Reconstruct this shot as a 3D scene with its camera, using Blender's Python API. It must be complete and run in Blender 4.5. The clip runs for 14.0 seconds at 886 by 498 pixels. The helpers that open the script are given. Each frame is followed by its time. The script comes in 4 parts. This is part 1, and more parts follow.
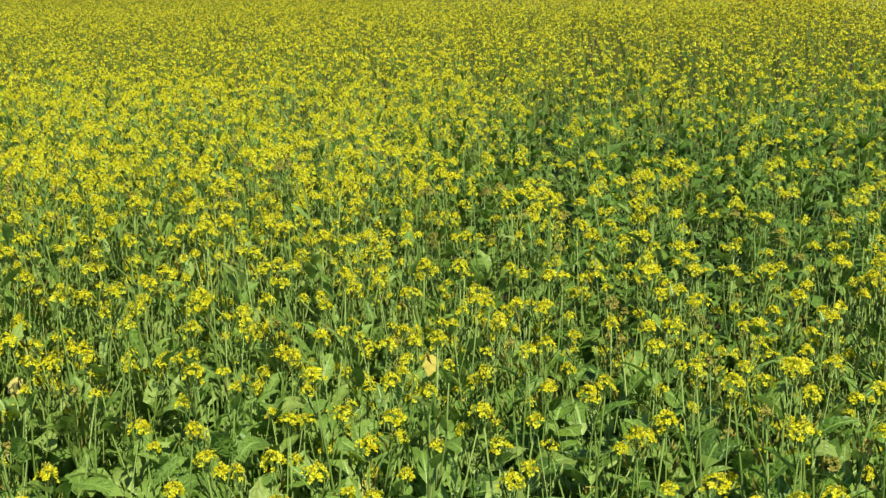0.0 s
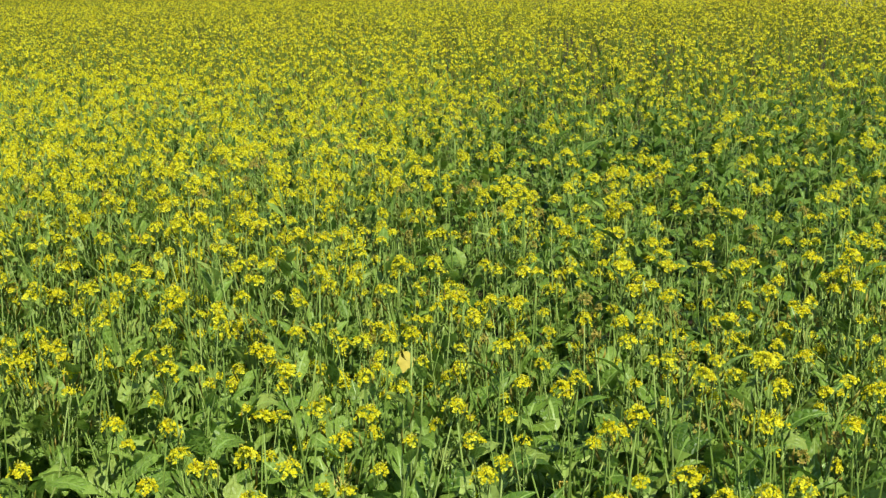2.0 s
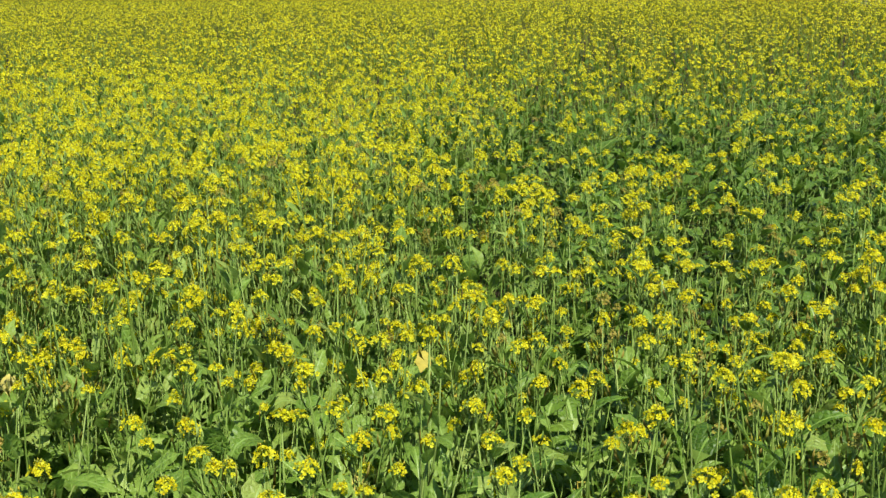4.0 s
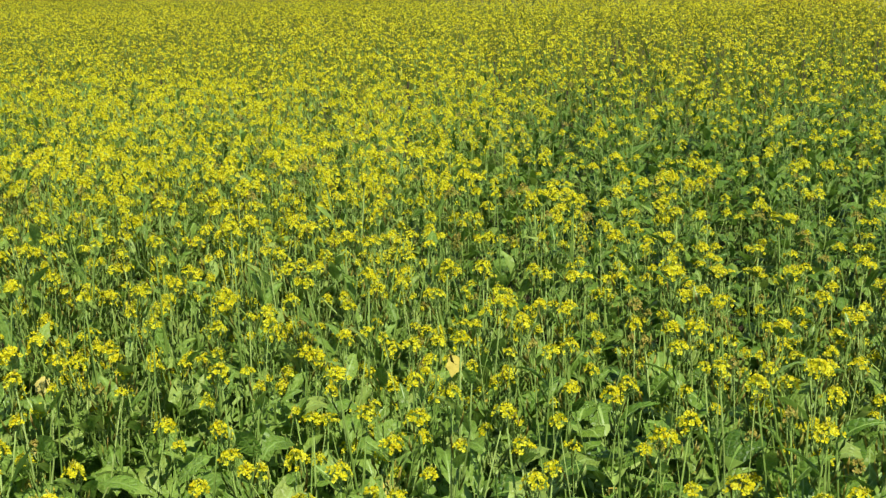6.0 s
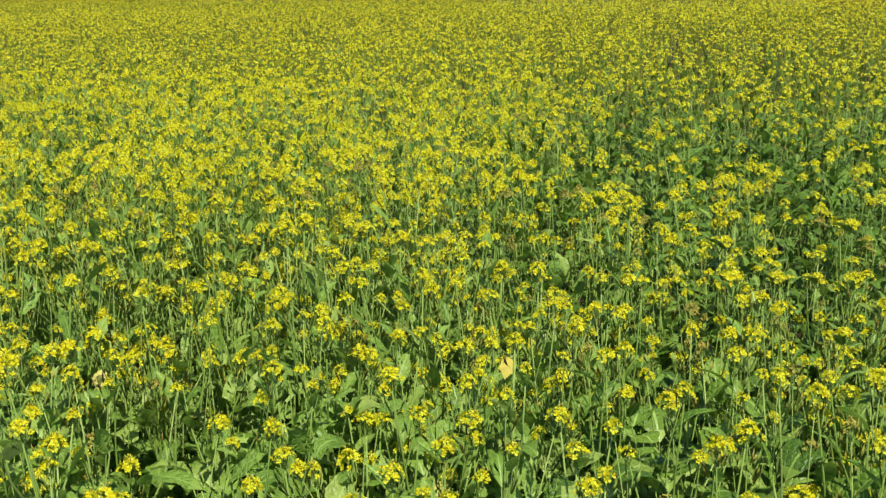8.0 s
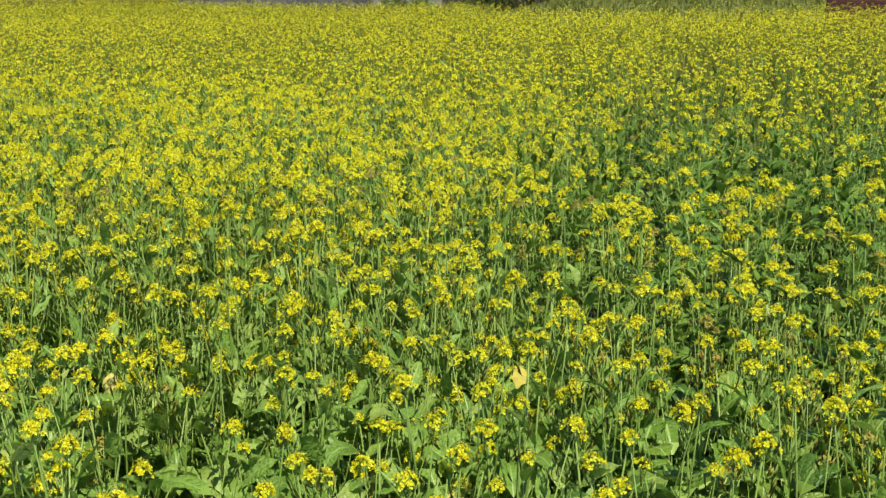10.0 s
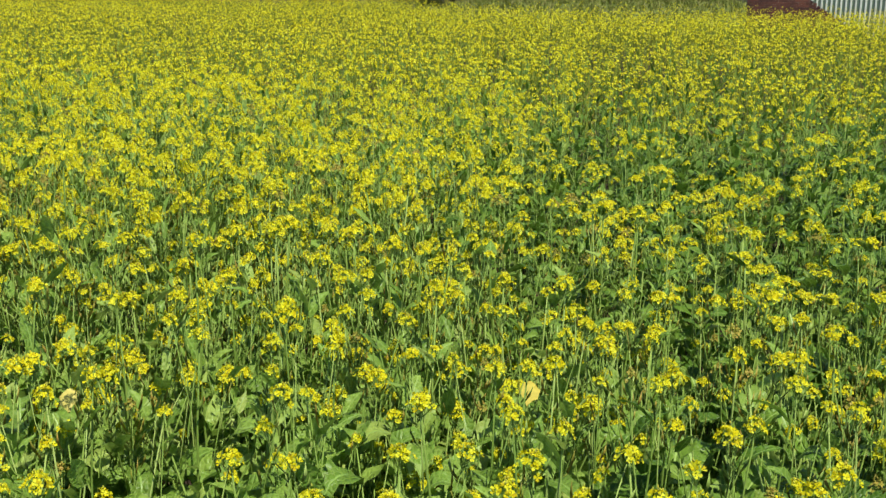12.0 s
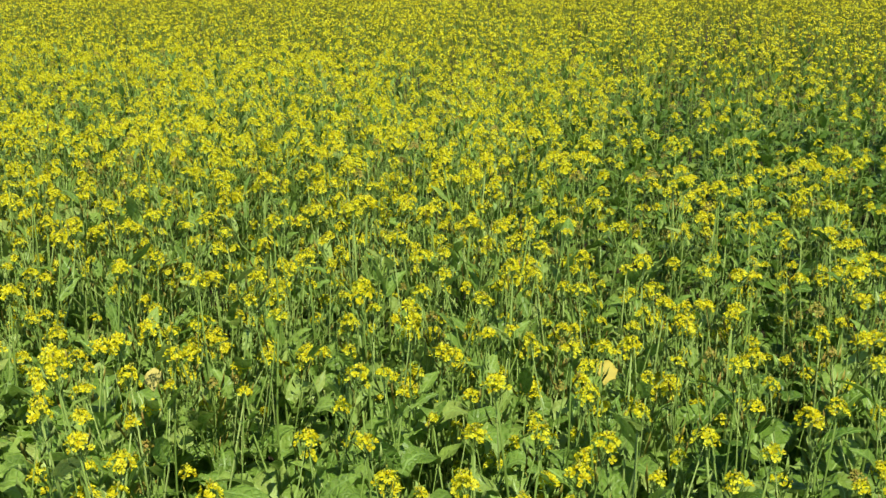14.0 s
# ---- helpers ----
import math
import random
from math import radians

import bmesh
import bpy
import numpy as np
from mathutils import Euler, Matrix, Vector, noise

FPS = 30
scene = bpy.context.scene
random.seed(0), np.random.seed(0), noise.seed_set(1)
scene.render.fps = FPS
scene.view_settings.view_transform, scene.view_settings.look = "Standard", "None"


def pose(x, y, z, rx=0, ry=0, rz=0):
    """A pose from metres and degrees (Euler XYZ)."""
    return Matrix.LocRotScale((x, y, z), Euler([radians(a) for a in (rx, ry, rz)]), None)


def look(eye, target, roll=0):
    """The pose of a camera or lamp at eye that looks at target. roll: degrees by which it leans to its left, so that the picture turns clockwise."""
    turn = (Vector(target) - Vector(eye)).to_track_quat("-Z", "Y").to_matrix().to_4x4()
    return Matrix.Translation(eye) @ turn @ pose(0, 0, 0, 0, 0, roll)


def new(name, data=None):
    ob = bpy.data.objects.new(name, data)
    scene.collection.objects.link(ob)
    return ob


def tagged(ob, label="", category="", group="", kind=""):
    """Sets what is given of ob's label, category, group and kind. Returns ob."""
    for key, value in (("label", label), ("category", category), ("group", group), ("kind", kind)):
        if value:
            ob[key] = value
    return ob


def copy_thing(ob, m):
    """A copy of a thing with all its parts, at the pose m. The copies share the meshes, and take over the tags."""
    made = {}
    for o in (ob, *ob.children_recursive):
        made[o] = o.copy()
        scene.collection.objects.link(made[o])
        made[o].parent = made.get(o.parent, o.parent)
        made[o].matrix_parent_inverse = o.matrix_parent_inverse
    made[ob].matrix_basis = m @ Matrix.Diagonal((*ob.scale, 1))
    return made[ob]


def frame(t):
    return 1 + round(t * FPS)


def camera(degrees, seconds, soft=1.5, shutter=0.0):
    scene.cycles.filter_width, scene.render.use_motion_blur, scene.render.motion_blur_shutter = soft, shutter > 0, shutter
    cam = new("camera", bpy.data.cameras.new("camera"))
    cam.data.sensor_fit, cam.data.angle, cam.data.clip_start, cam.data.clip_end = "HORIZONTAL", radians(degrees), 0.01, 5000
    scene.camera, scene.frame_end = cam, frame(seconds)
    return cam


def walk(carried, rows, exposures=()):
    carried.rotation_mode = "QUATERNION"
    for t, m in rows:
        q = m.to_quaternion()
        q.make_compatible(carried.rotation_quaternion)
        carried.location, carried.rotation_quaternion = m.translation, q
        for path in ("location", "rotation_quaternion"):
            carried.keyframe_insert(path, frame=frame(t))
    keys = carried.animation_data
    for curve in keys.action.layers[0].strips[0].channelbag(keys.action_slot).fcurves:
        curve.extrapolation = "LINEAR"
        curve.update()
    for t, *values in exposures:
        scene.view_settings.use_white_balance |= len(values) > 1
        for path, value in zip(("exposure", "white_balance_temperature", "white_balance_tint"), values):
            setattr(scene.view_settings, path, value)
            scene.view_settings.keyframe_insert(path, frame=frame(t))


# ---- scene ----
cam = camera(43.0, 14.0, soft=1.4, shutter=0.2)
PATH = [
    (0, (0.298, 0.758, 1.649), (0.173, 3.064, 1.075), -1.3),
    (0.5, (0.297, 0.754, 1.649), (0.181, 3.062, 1.075), -1.2),
    (1, (0.298, 0.747, 1.651), (0.204, 3.055, 1.078), -0.9),
    (1.5, (0.302, 0.745, 1.649), (0.224, 3.053, 1.077), -1.1),
    (2, (0.306, 0.748, 1.648), (0.229, 3.056, 1.069), -1.2),
    (2.5, (0.309, 0.749, 1.648), (0.217, 3.056, 1.065), -1.4),
    (3, (0.305, 0.755, 1.648), (0.207, 3.061, 1.066), -1.4),
    (5.5, (0.3, 0.745, 1.652), (0.146, 3.048, 1.073), -1.4),
    (6, (0.297, 0.751, 1.649), (0.124, 3.056, 1.079), -1.5),
    (6.5, (0.296, 0.756, 1.648), (0.097, 3.059, 1.082), -1.5),
    (7, (0.294, 0.757, 1.648), (0.063, 3.057, 1.082), -1.6),
    (7.5, (0.294, 0.758, 1.648), (0.035, 3.055, 1.082), -1.6),
    (8, (0.291, 0.762, 1.648), (0.007, 3.056, 1.081), -1.3),
    (10.5, (0.251, 0.773, 1.629), (-0.032, 3.074, 1.088), -0.2),
    (11, (0.218, 0.837, 1.599), (-0.05, 3.142, 1.067), 0.2),
    (11.5, (0.126, 0.946, 1.566), (-0.076, 3.27, 1.092), 0.7),
    (11.6, (0.1, 0.976, 1.562), (-0.062, 3.304, 1.098), 0.9),
    (12, (0.049, 1.017, 1.584), (-0.07, 3.329, 1.034), 1.1),
    (12.5, (0.063, 1.036, 1.596), (-0.083, 3.336, 1.0), 1.2),
    (13, (0.072, 1.019, 1.599), (-0.095, 3.323, 1.025), 1.1),
    (13.5, (0.079, 1.007, 1.602), (-0.148, 3.301, 1.009), 0.5),
    (14, (0.064, 1.023, 1.597), (-0.228, 3.306, 0.991), -0.4),
]
walk(cam, [(t, look(eye, target, roll)) for t, eye, target, roll in PATH])

# ---- world and sun ----
SUN_AZ, SUN_EL = 155.0, 58.0        # compass degrees clockwise from +y, and height
world = bpy.data.worlds.new("world")
scene.world = world
world.use_nodes = True
wn = world.node_tree
sky = wn.nodes.new("ShaderNodeTexSky")
sky.sky_type, sky.sun_disc = "NISHITA", False
sky.sun_elevation, sky.sun_rotation = radians(SUN_EL), radians(SUN_AZ)
sky.air_density, sky.dust_density, sky.ozone_density, sky.altitude = 1.0, 0.0, 3.0, 4000.0
wn.links.new(sky.outputs[0], wn.nodes["Background"].inputs[0])
wn.nodes["Background"].inputs[1].default_value = 0.138

sun_data = bpy.data.lights.new("sun", "SUN")
sun_data.energy, sun_data.angle, sun_data.color = 5.0, radians(0.5), (1.0, 0.95, 0.86)
sun = new("sun", sun_data)
away = Vector((math.sin(radians(SUN_AZ)) * math.cos(radians(SUN_EL)),
               math.cos(radians(SUN_AZ)) * math.cos(radians(SUN_EL)), math.sin(radians(SUN_EL))))
sun.matrix_world = look(away * 60, (0, 0, 0))
scene.view_settings.exposure = 0.43


# ---- materials ----
def ramp(nt, source, stops):
    """A colour ramp over source."""
    r = nt.nodes.new("ShaderNodeValToRGB")
    while len(r.color_ramp.elements) < len(stops):
        r.color_ramp.elements.new(0.5)
    for e, (p, c) in zip(r.color_ramp.elements, stops):
        e.position, e.color = p, (*c, 1)
    nt.links.new(source, r.inputs[0])
    return r.outputs[0]


def math_node(nt, op, a, b):
    n = nt.nodes.new("ShaderNodeMath")
    n.operation = op
    for i, v in enumerate((a, b)):
        if isinstance(v, (int, float)):
            n.inputs[i].default_value = v
        else:
            nt.links.new(v, n.inputs[i])
    return n.outputs[0]


def noise_node(nt, scale, detail=4.0, rough=0.6, world_space=False):
    n = nt.nodes.new("ShaderNodeTexNoise")
    n.inputs["Scale"].default_value, n.inputs["Detail"].default_value = scale, detail
    n.inputs["Roughness"].default_value = rough
    if world_space:
        g = nt.nodes.new("ShaderNodeNewGeometry")
        nt.links.new(g.outputs["Position"], n.inputs["Vector"])
    else:
        c = nt.nodes.new("ShaderNodeTexCoord")
        nt.links.new(c.outputs["Object"], n.inputs["Vector"])
    return n.outputs["Fac"]


def mix_rgb(nt, fac, a, b, blend="MIX"):
    m = nt.nodes.new("ShaderNodeMix")
    m.data_type, m.blend_type = "RGBA", blend
    for sock, v in ((m.inputs[0], fac), (m.inputs[6], a), (m.inputs[7], b)):
        if isinstance(v, (int, float)):
            sock.default_value = v
        elif isinstance(v, tuple):
            sock.default_value = (*v, 1)
        else:
            nt.links.new(v, sock)
    return m.outputs[2]


def plant_material(name, stops, rough=0.5, through_light=0.25, grain=60.0, grain_amount=0.35, bump=0.3, spec=0.5, cells=0.0):
    """Living tissue: a colour for each piece out of a ramp, blotches, fine grain, and light let through."""
    m = bpy.data.materials.new(name)
    m.use_nodes = True
    nt = m.node_tree
    p = nt.nodes["Principled BSDF"]
    info, geo = nt.nodes.new("ShaderNodeObjectInfo"), nt.nodes.new("ShaderNodeNewGeometry")
    pick = math_node(nt, "FRACT", math_node(nt, "ADD", info.outputs["Random"], geo.outputs["Random Per Island"]), 0.0)
    col = ramp(nt, pick, stops)
    fine = noise_node(nt, grain)
    shade = ramp(nt, fine, [(0.3, (0.62, 0.62, 0.62)), (0.7, (1.0, 1.0, 1.0))])
    col = mix_rgb(nt, grain_amount, col, shade, "MULTIPLY")
    big = noise_node(nt, 0.9, 3.0, 0.5, True)
    tone = ramp(nt, big, [(0.35, (0.82, 0.88, 0.8)), (0.65, (1.0, 1.0, 1.0))])
    col = mix_rgb(nt, 0.6, col, tone, "MULTIPLY")
    relief = fine
    if cells:
        vor = nt.nodes.new("ShaderNodeTexVoronoi")
        vor.feature = "DISTANCE_TO_EDGE"
        vor.inputs["Scale"].default_value = cells
        where = nt.nodes.new("ShaderNodeTexCoord")
        nt.links.new(where.outputs["Object"], vor.inputs["Vector"])
        vein = ramp(nt, vor.outputs["Distance"], [(0.0, (0.26, 0.26, 0.26)), (0.09, (0.0, 0.0, 0.0))])
        col = mix_rgb(nt, vein, col, stops[-1][1])
        relief = math_node(nt, "ADD", math_node(nt, "MULTIPLY", fine, 0.5), math_node(nt, "MINIMUM", math_node(nt, "MULTIPLY", vor.outputs["Distance"], 2.2), 0.8))
    nt.links.new(col, p.inputs["Base Color"])
    p.inputs["Roughness"].default_value = rough
    p.inputs["Specular IOR Level"].default_value = spec
    if bump:
        b = nt.nodes.new("ShaderNodeBump")
        b.inputs["Strength"].default_value, b.inputs["Distance"].default_value = bump, 0.004
        nt.links.new(relief, b.inputs["Height"])
        nt.links.new(b.outputs[0], p.inputs["Normal"])
    tr = nt.nodes.new("ShaderNodeBsdfTranslucent")
    nt.links.new(col, tr.inputs[0])
    mx = nt.nodes.new("ShaderNodeMixShader")
    mx.inputs[0].default_value = through_light
    nt.links.new(p.outputs[0], mx.inputs[1])
    nt.links.new(tr.outputs[0], mx.inputs[2])
    nt.links.new(mx.outputs[0], nt.nodes["Material Output"].inputs[0])
    return m


def surface(name, dark, light, scale=4.0, fine=60.0, rough=0.8, bump=0.4, metal=0.0, vary=0.0, distance=0.01, spec=0.5):
    """A built surface: stains at one scale, grain at another, a bump, and a change of tone from piece to piece."""
    m = bpy.data.materials.new(name)
    m.use_nodes = True
    nt = m.node_tree
    p = nt.nodes["Principled BSDF"]
    stain, grain = noise_node(nt, scale, 6.0, 0.65, True), noise_node(nt, fine, 5.0, 0.6, True)
    col = ramp(nt, stain, [(0.3, dark), (0.7, light)])
    col = mix_rgb(nt, 0.5, col, ramp(nt, grain, [(0.3, (0.6, 0.6, 0.6)), (0.7, (1, 1, 1))]), "MULTIPLY")
    if vary:
        info = nt.nodes.new("ShaderNodeObjectInfo")
        k = math_node(nt, "ADD", math_node(nt, "MULTIPLY", info.outputs["Random"], vary), 1.0 - vary)
        col = mix_rgb(nt, 1.0, col, k, "MULTIPLY")
    nt.links.new(col, p.inputs["Base Color"])
    p.inputs["Roughness"].default_value, p.inputs["Metallic"].default_value = rough, metal
    p.inputs["Specular IOR Level"].default_value = spec
    b = nt.nodes.new("ShaderNodeBump")
    b.inputs["Strength"].default_value, b.inputs["Distance"].default_value = bump, distance
    nt.links.new(grain, b.inputs["Height"])
    nt.links.new(b.outputs[0], p.inputs["Normal"])
    return m


# ochre to lemon petals; the wide spread also paints in sunlit and shaded ones
M_PETAL = plant_material("petal_yellow", [(0.0, (0.57, 0.44, 0.009)), (0.2, (0.73, 0.63, 0.011)), (0.5, (0.81, 0.74, 0.015)), (0.78, (0.90, 0.86, 0.06)), (1.0, (0.66, 0.66, 0.025))],
                         rough=0.6, through_light=0.45, grain=200, grain_amount=0.12, bump=0.0, spec=0.1)
M_BUD = plant_material("bud_green_yellow", [(0.0, (0.30, 0.32, 0.03)), (0.6, (0.42, 0.42, 0.04)), (1.0, (0.55, 0.46, 0.03))], through_light=0.2, bump=0.0)
M_STEM = plant_material("stem_glaucous_green", [(0.0, (0.165, 0.255, 0.042)), (0.6, (0.235, 0.34, 0.063)), (1.0, (0.345, 0.445, 0.118))], through_light=0.12, grain=90, spec=0.14)
# further crop: yellow bounce light from the petals is put into this stem colour
M_STALK_BOUNCE = plant_material("stalk_yellow_green_bounce_tint", [(0.0, (0.16, 0.20, 0.02)), (0.6, (0.24, 0.275, 0.028)), (1.0, (0.32, 0.335, 0.04))], through_light=0.15, grain=90, bump=0.0, spec=0.1)
M_LEAF = plant_material("leaf_green", [(0.0, (0.16, 0.28, 0.036)), (0.45, (0.245, 0.405, 0.056)), (0.8, (0.33, 0.485, 0.08)), (1.0, (0.44, 0.55, 0.125))],
                        rough=0.42, through_light=0.42, grain=55, grain_amount=0.6, bump=0.85, spec=0.34, cells=75.0)
M_LEAF_DEEP = plant_material("leaf_deep_green", [(0.0, (0.07, 0.155, 0.016)), (0.45, (0.125, 0.245, 0.024)), (0.8, (0.18, 0.31, 0.034)), (1.0, (0.28, 0.38, 0.06))],
                             rough=0.42, through_light=0.35, grain=55, grain_amount=0.6, bump=0.85, spec=0.34, cells=75.0)
M_RIB = plant_material("leaf_rib_pale", [(0.0, (0.22, 0.36, 0.06)), (1.0, (0.32, 0.45, 0.10))], rough=0.45, through_light=0.2)
M_DRY = plant_material("leaf_withered", [(0.0, (0.56, 0.43, 0.045)), (0.6, (0.62, 0.51, 0.07)), (1.0, (0.64, 0.55, 0.13))], rough=0.7, through_light=0.25, grain=70, grain_amount=0.5, bump=0.8)
M_POD = plant_material("pod_brown_green", [(0.0, (0.27, 0.28, 0.04)), (0.6, (0.37, 0.32, 0.05)), (1.0, (0.42, 0.30, 0.06))], through_light=0.25, spec=0.2)
M_GRASS = plant_material("grass_blade", [(0.0, (0.14, 0.17, 0.03)), (0.6, (0.22, 0.25, 0.05)), (1.0, (0.33, 0.29, 0.11))], rough=0.7, through_light=0.3, bump=0.0, spec=0.12)
M_SHRUB = plant_material("shrub_leaf_dull", [(0.0, (0.07, 0.10, 0.022)), (0.6, (0.13, 0.16, 0.04)), (1.0, (0.24, 0.18, 0.08))], rough=0.7, through_light=0.2, bump=0.0, spec=0.12)
M_SHRUB_LIGHT = plant_material("shrub_leaf_fresh", [(0.0, (0.08, 0.14, 0.018)), (0.6, (0.15, 0.23, 0.03)), (1.0, (0.25, 0.31, 0.05))], rough=0.65, through_light=0.28, bump=0.0, spec=0.15)
M_BARK = surface("bark", (0.07, 0.05, 0.035), (0.16, 0.12, 0.08), 8, 60, 0.9, 0.6)
M_SOIL = surface("soil", (0.03, 0.022, 0.014), (0.06, 0.043, 0.024), 3.0, 45.0, 0.95, 0.8, distance=0.03, spec=0.1)
M_TURF = surface("turf", (0.07, 0.10, 0.02), (0.17, 0.19, 0.05), 0.8, 9, 0.95, 0.8, distance=0.04, spec=0.1)
M_CONCRETE = surface("concrete_panel", (0.11, 0.10, 0.077), (0.34, 0.315, 0.255), 1.6, 14, 0.9, 0.4, vary=0.3)
M_CONCRETE_LIGHT = surface("concrete_panel_light", (0.18, 0.165, 0.13), (0.40, 0.375, 0.31), 2.4, 18, 0.9, 0.4, vary=0.25)
M_CAP = surface("weathered_cap", (0.035, 0.032, 0.027), (0.12, 0.11, 0.095), 1.2, 12, 0.9, 0.5)
M_SHED = surface("dark_grey_shed_wall", (0.042, 0.039, 0.033), (0.085, 0.08, 0.068), 1.5, 30, 0.8, 0.2)
M_FOOT = surface("damp_concrete_foot", (0.06, 0.06, 0.05), (0.17, 0.165, 0.14), 3.0, 40, 0.9, 0.4)
M_RENDER_GREY = surface("grey_house_wall", (0.19, 0.18, 0.155), (0.27, 0.255, 0.22), 0.5, 25, 0.8, 0.2)
M_WHITE = surface("white_paint", (0.62, 0.63, 0.62), (0.80, 0.80, 0.78), 0.4, 20, 0.7, 0.15, vary=0.15)
M_DARK = surface("dark_timber", (0.025, 0.022, 0.02), (0.05, 0.045, 0.04), 3.0, 40, 0.7, 0.3)
M_BRICK = surface("red_brick", (0.06, 0.02, 0.01), (0.17, 0.055, 0.028), 4.0, 60, 0.9, 0.5, vary=0.6)
M_MORTAR = surface("mortar", (0.055, 0.026, 0.018), (0.10, 0.05, 0.034), 6.0, 60, 0.95, 0.4)
M_SHEET = surface("pale_green_sheet_metal", (0.52, 0.55, 0.45), (0.68, 0.70, 0.58), 1.5, 40, 0.5, 0.15, vary=0.1)
M_SHEET_GREEN = surface("dark_green_sheet_metal", (0.085, 0.125, 0.08), (0.13, 0.18, 0.115), 1.5, 40, 0.5, 0.15)
M_PIPE = surface("galvanised_pipe", (0.07, 0.085, 0.09), (0.13, 0.15, 0.155), 3.0, 50, 0.75, 0.1, metal=0.0)
M_ROOF = surface("roof_sheet", (0.14, 0.15, 0.16), (0.22, 0.23, 0.24), 1.0, 30, 0.6, 0.2)
M_ROOF_RED = surface("roof_tile_red", (0.22, 0.09, 0.06), (0.33, 0.14, 0.09), 1.0, 30, 0.8, 0.2)
M_TOWER = surface("tan_tower_wall", (0.40, 0.34, 0.27), (0.50, 0.43, 0.35), 0.3, 10, 0.85, 0.15)
M_PLASTIC = surface("white_plastic", (0.70, 0.70, 0.68), (0.80, 0.80, 0.78), 6, 60, 0.5, 0.1)


def glass_material():
    m = bpy.data.materials.new("window_glass")
    m.use_nodes = True
    p = m.node_tree.nodes["Principled BSDF"]
    p.inputs["Base Color"].default_value = (0.02, 0.025, 0.03, 1)
    p.inputs["Roughness"].default_value = 0.05
    return m


M_GLASS = glass_material()


# ---- geometry helpers ----
class Geo:
    """Vertices, faces and a material slot for each face."""

    def __init__(self):
        self.v, self.f, self.m = [], [], []

    def add(self, verts, faces, slot):
        k = len(self.v)
        self.v.extend(tuple(v) for v in verts)
        self.f.extend(tuple(i + k for i in f) for f in faces)
        self.m.extend([slot] * len(faces))
        return self

    def join(self, other, m=None):
        k = len(self.v)
        self.v.extend(tuple(m @ Vector(v)) if m is not None else v for v in other.v)
        self.f.extend(tuple(i + k for i in f) for f in other.f)
        self.m.extend(other.m)
        return self

    def mesh(self, name, materials, smooth=True):
        me = bpy.data.meshes.new(name)
        me.from_pydata(self.v, [], self.f)
        for mat in materials:
            me.materials.append(mat)
        me.polygons.foreach_set("material_index", self.m)
        me.polygons.foreach_set("use_smooth", [smooth] * len(self.f))
        me.update()
        return me


def part(name, bm, material, parent, label=""):
    """Links a bmesh, a Geo's mesh or a mesh as one part under a thing or a part."""
    if isinstance(bm, bmesh.types.BMesh):
        me = bpy.data.meshes.new(name)
        bm.to_mesh(me)
        bm.free()
    else:
        me = bm
    if material is not None:
        me.materials.append(material)
    ob = new(name, me)
    ob.parent = parent
    if label:
        tagged(ob, label)
    return ob


def thing(name, label, category, m=None, group="", kind=""):
    ob = tagged(new(name), label, category, group, kind)
    if m is not None:
        ob.matrix_world = m
    return ob


def box(x0, y0, z0, x1, y1, z1, bevel=0.0, bm=None):
    """A box between two corners, its edges bevelled."""
    bm = bm or bmesh.new()
    made = bmesh.ops.create_cube(bm, size=1.0, matrix=Matrix.LocRotScale(
        ((x0 + x1) / 2, (y0 + y1) / 2, (z0 + z1) / 2), None, (x1 - x0, y1 - y0, z1 - z0)))
    if bevel:
        es = list({e for v in made["verts"] for e in v.link_edges})
        bmesh.ops.bevel(bm, geom=es, offset=bevel, segments=1, affect="EDGES")
    return bm


def tube(geo, points, radii, sides, slot):
    """A tapered tube along points."""
    points = [Vector(p) for p in points]
    rings = []
    for i, p in enumerate(points):
        d = (points[min(i + 1, len(points) - 1)] - points[max(i - 1, 0)]).normalized()
        a = d.orthogonal().normalized()
        b = d.cross(a)
        rings.append([p + (a * math.cos(t) + b * math.sin(t)) * radii[i]
                      for t in (2 * math.pi * k / sides for k in range(sides))])
    faces = [(i * sides + k, i * sides + (k + 1) % sides, (i + 1) * sides + (k + 1) % sides, (i + 1) * sides + k)
             for i in range(len(points) - 1) for k in range(sides)]
    faces.append(tuple((len(points) - 1) * sides + k for k in range(sides)))
    return geo.add([v for r in rings for v in r], faces, slot)


# ---- mustard plants: slots 0 petal, 1 bud, 2 stem, 3 leaf, 4 rib, 5 pod, 6 deep green leaf ----
PLANT_SLOTS = [M_PETAL, M_BUD, M_STEM, M_LEAF, M_RIB, M_POD, M_LEAF_DEEP]
# further off: stems, then leaves too, in the olive with bounced petal light in it
FURTHER_SLOTS = [M_PETAL, M_BUD, M_STALK_BOUNCE, M_LEAF, M_RIB, M_POD, M_LEAF_DEEP]
FAR_SLOTS = [M_PETAL, M_BUD, M_STALK_BOUNCE, M_STALK_BOUNCE, M_RIB, M_POD, M_LEAF_DEEP]
rnd = random.Random(7)


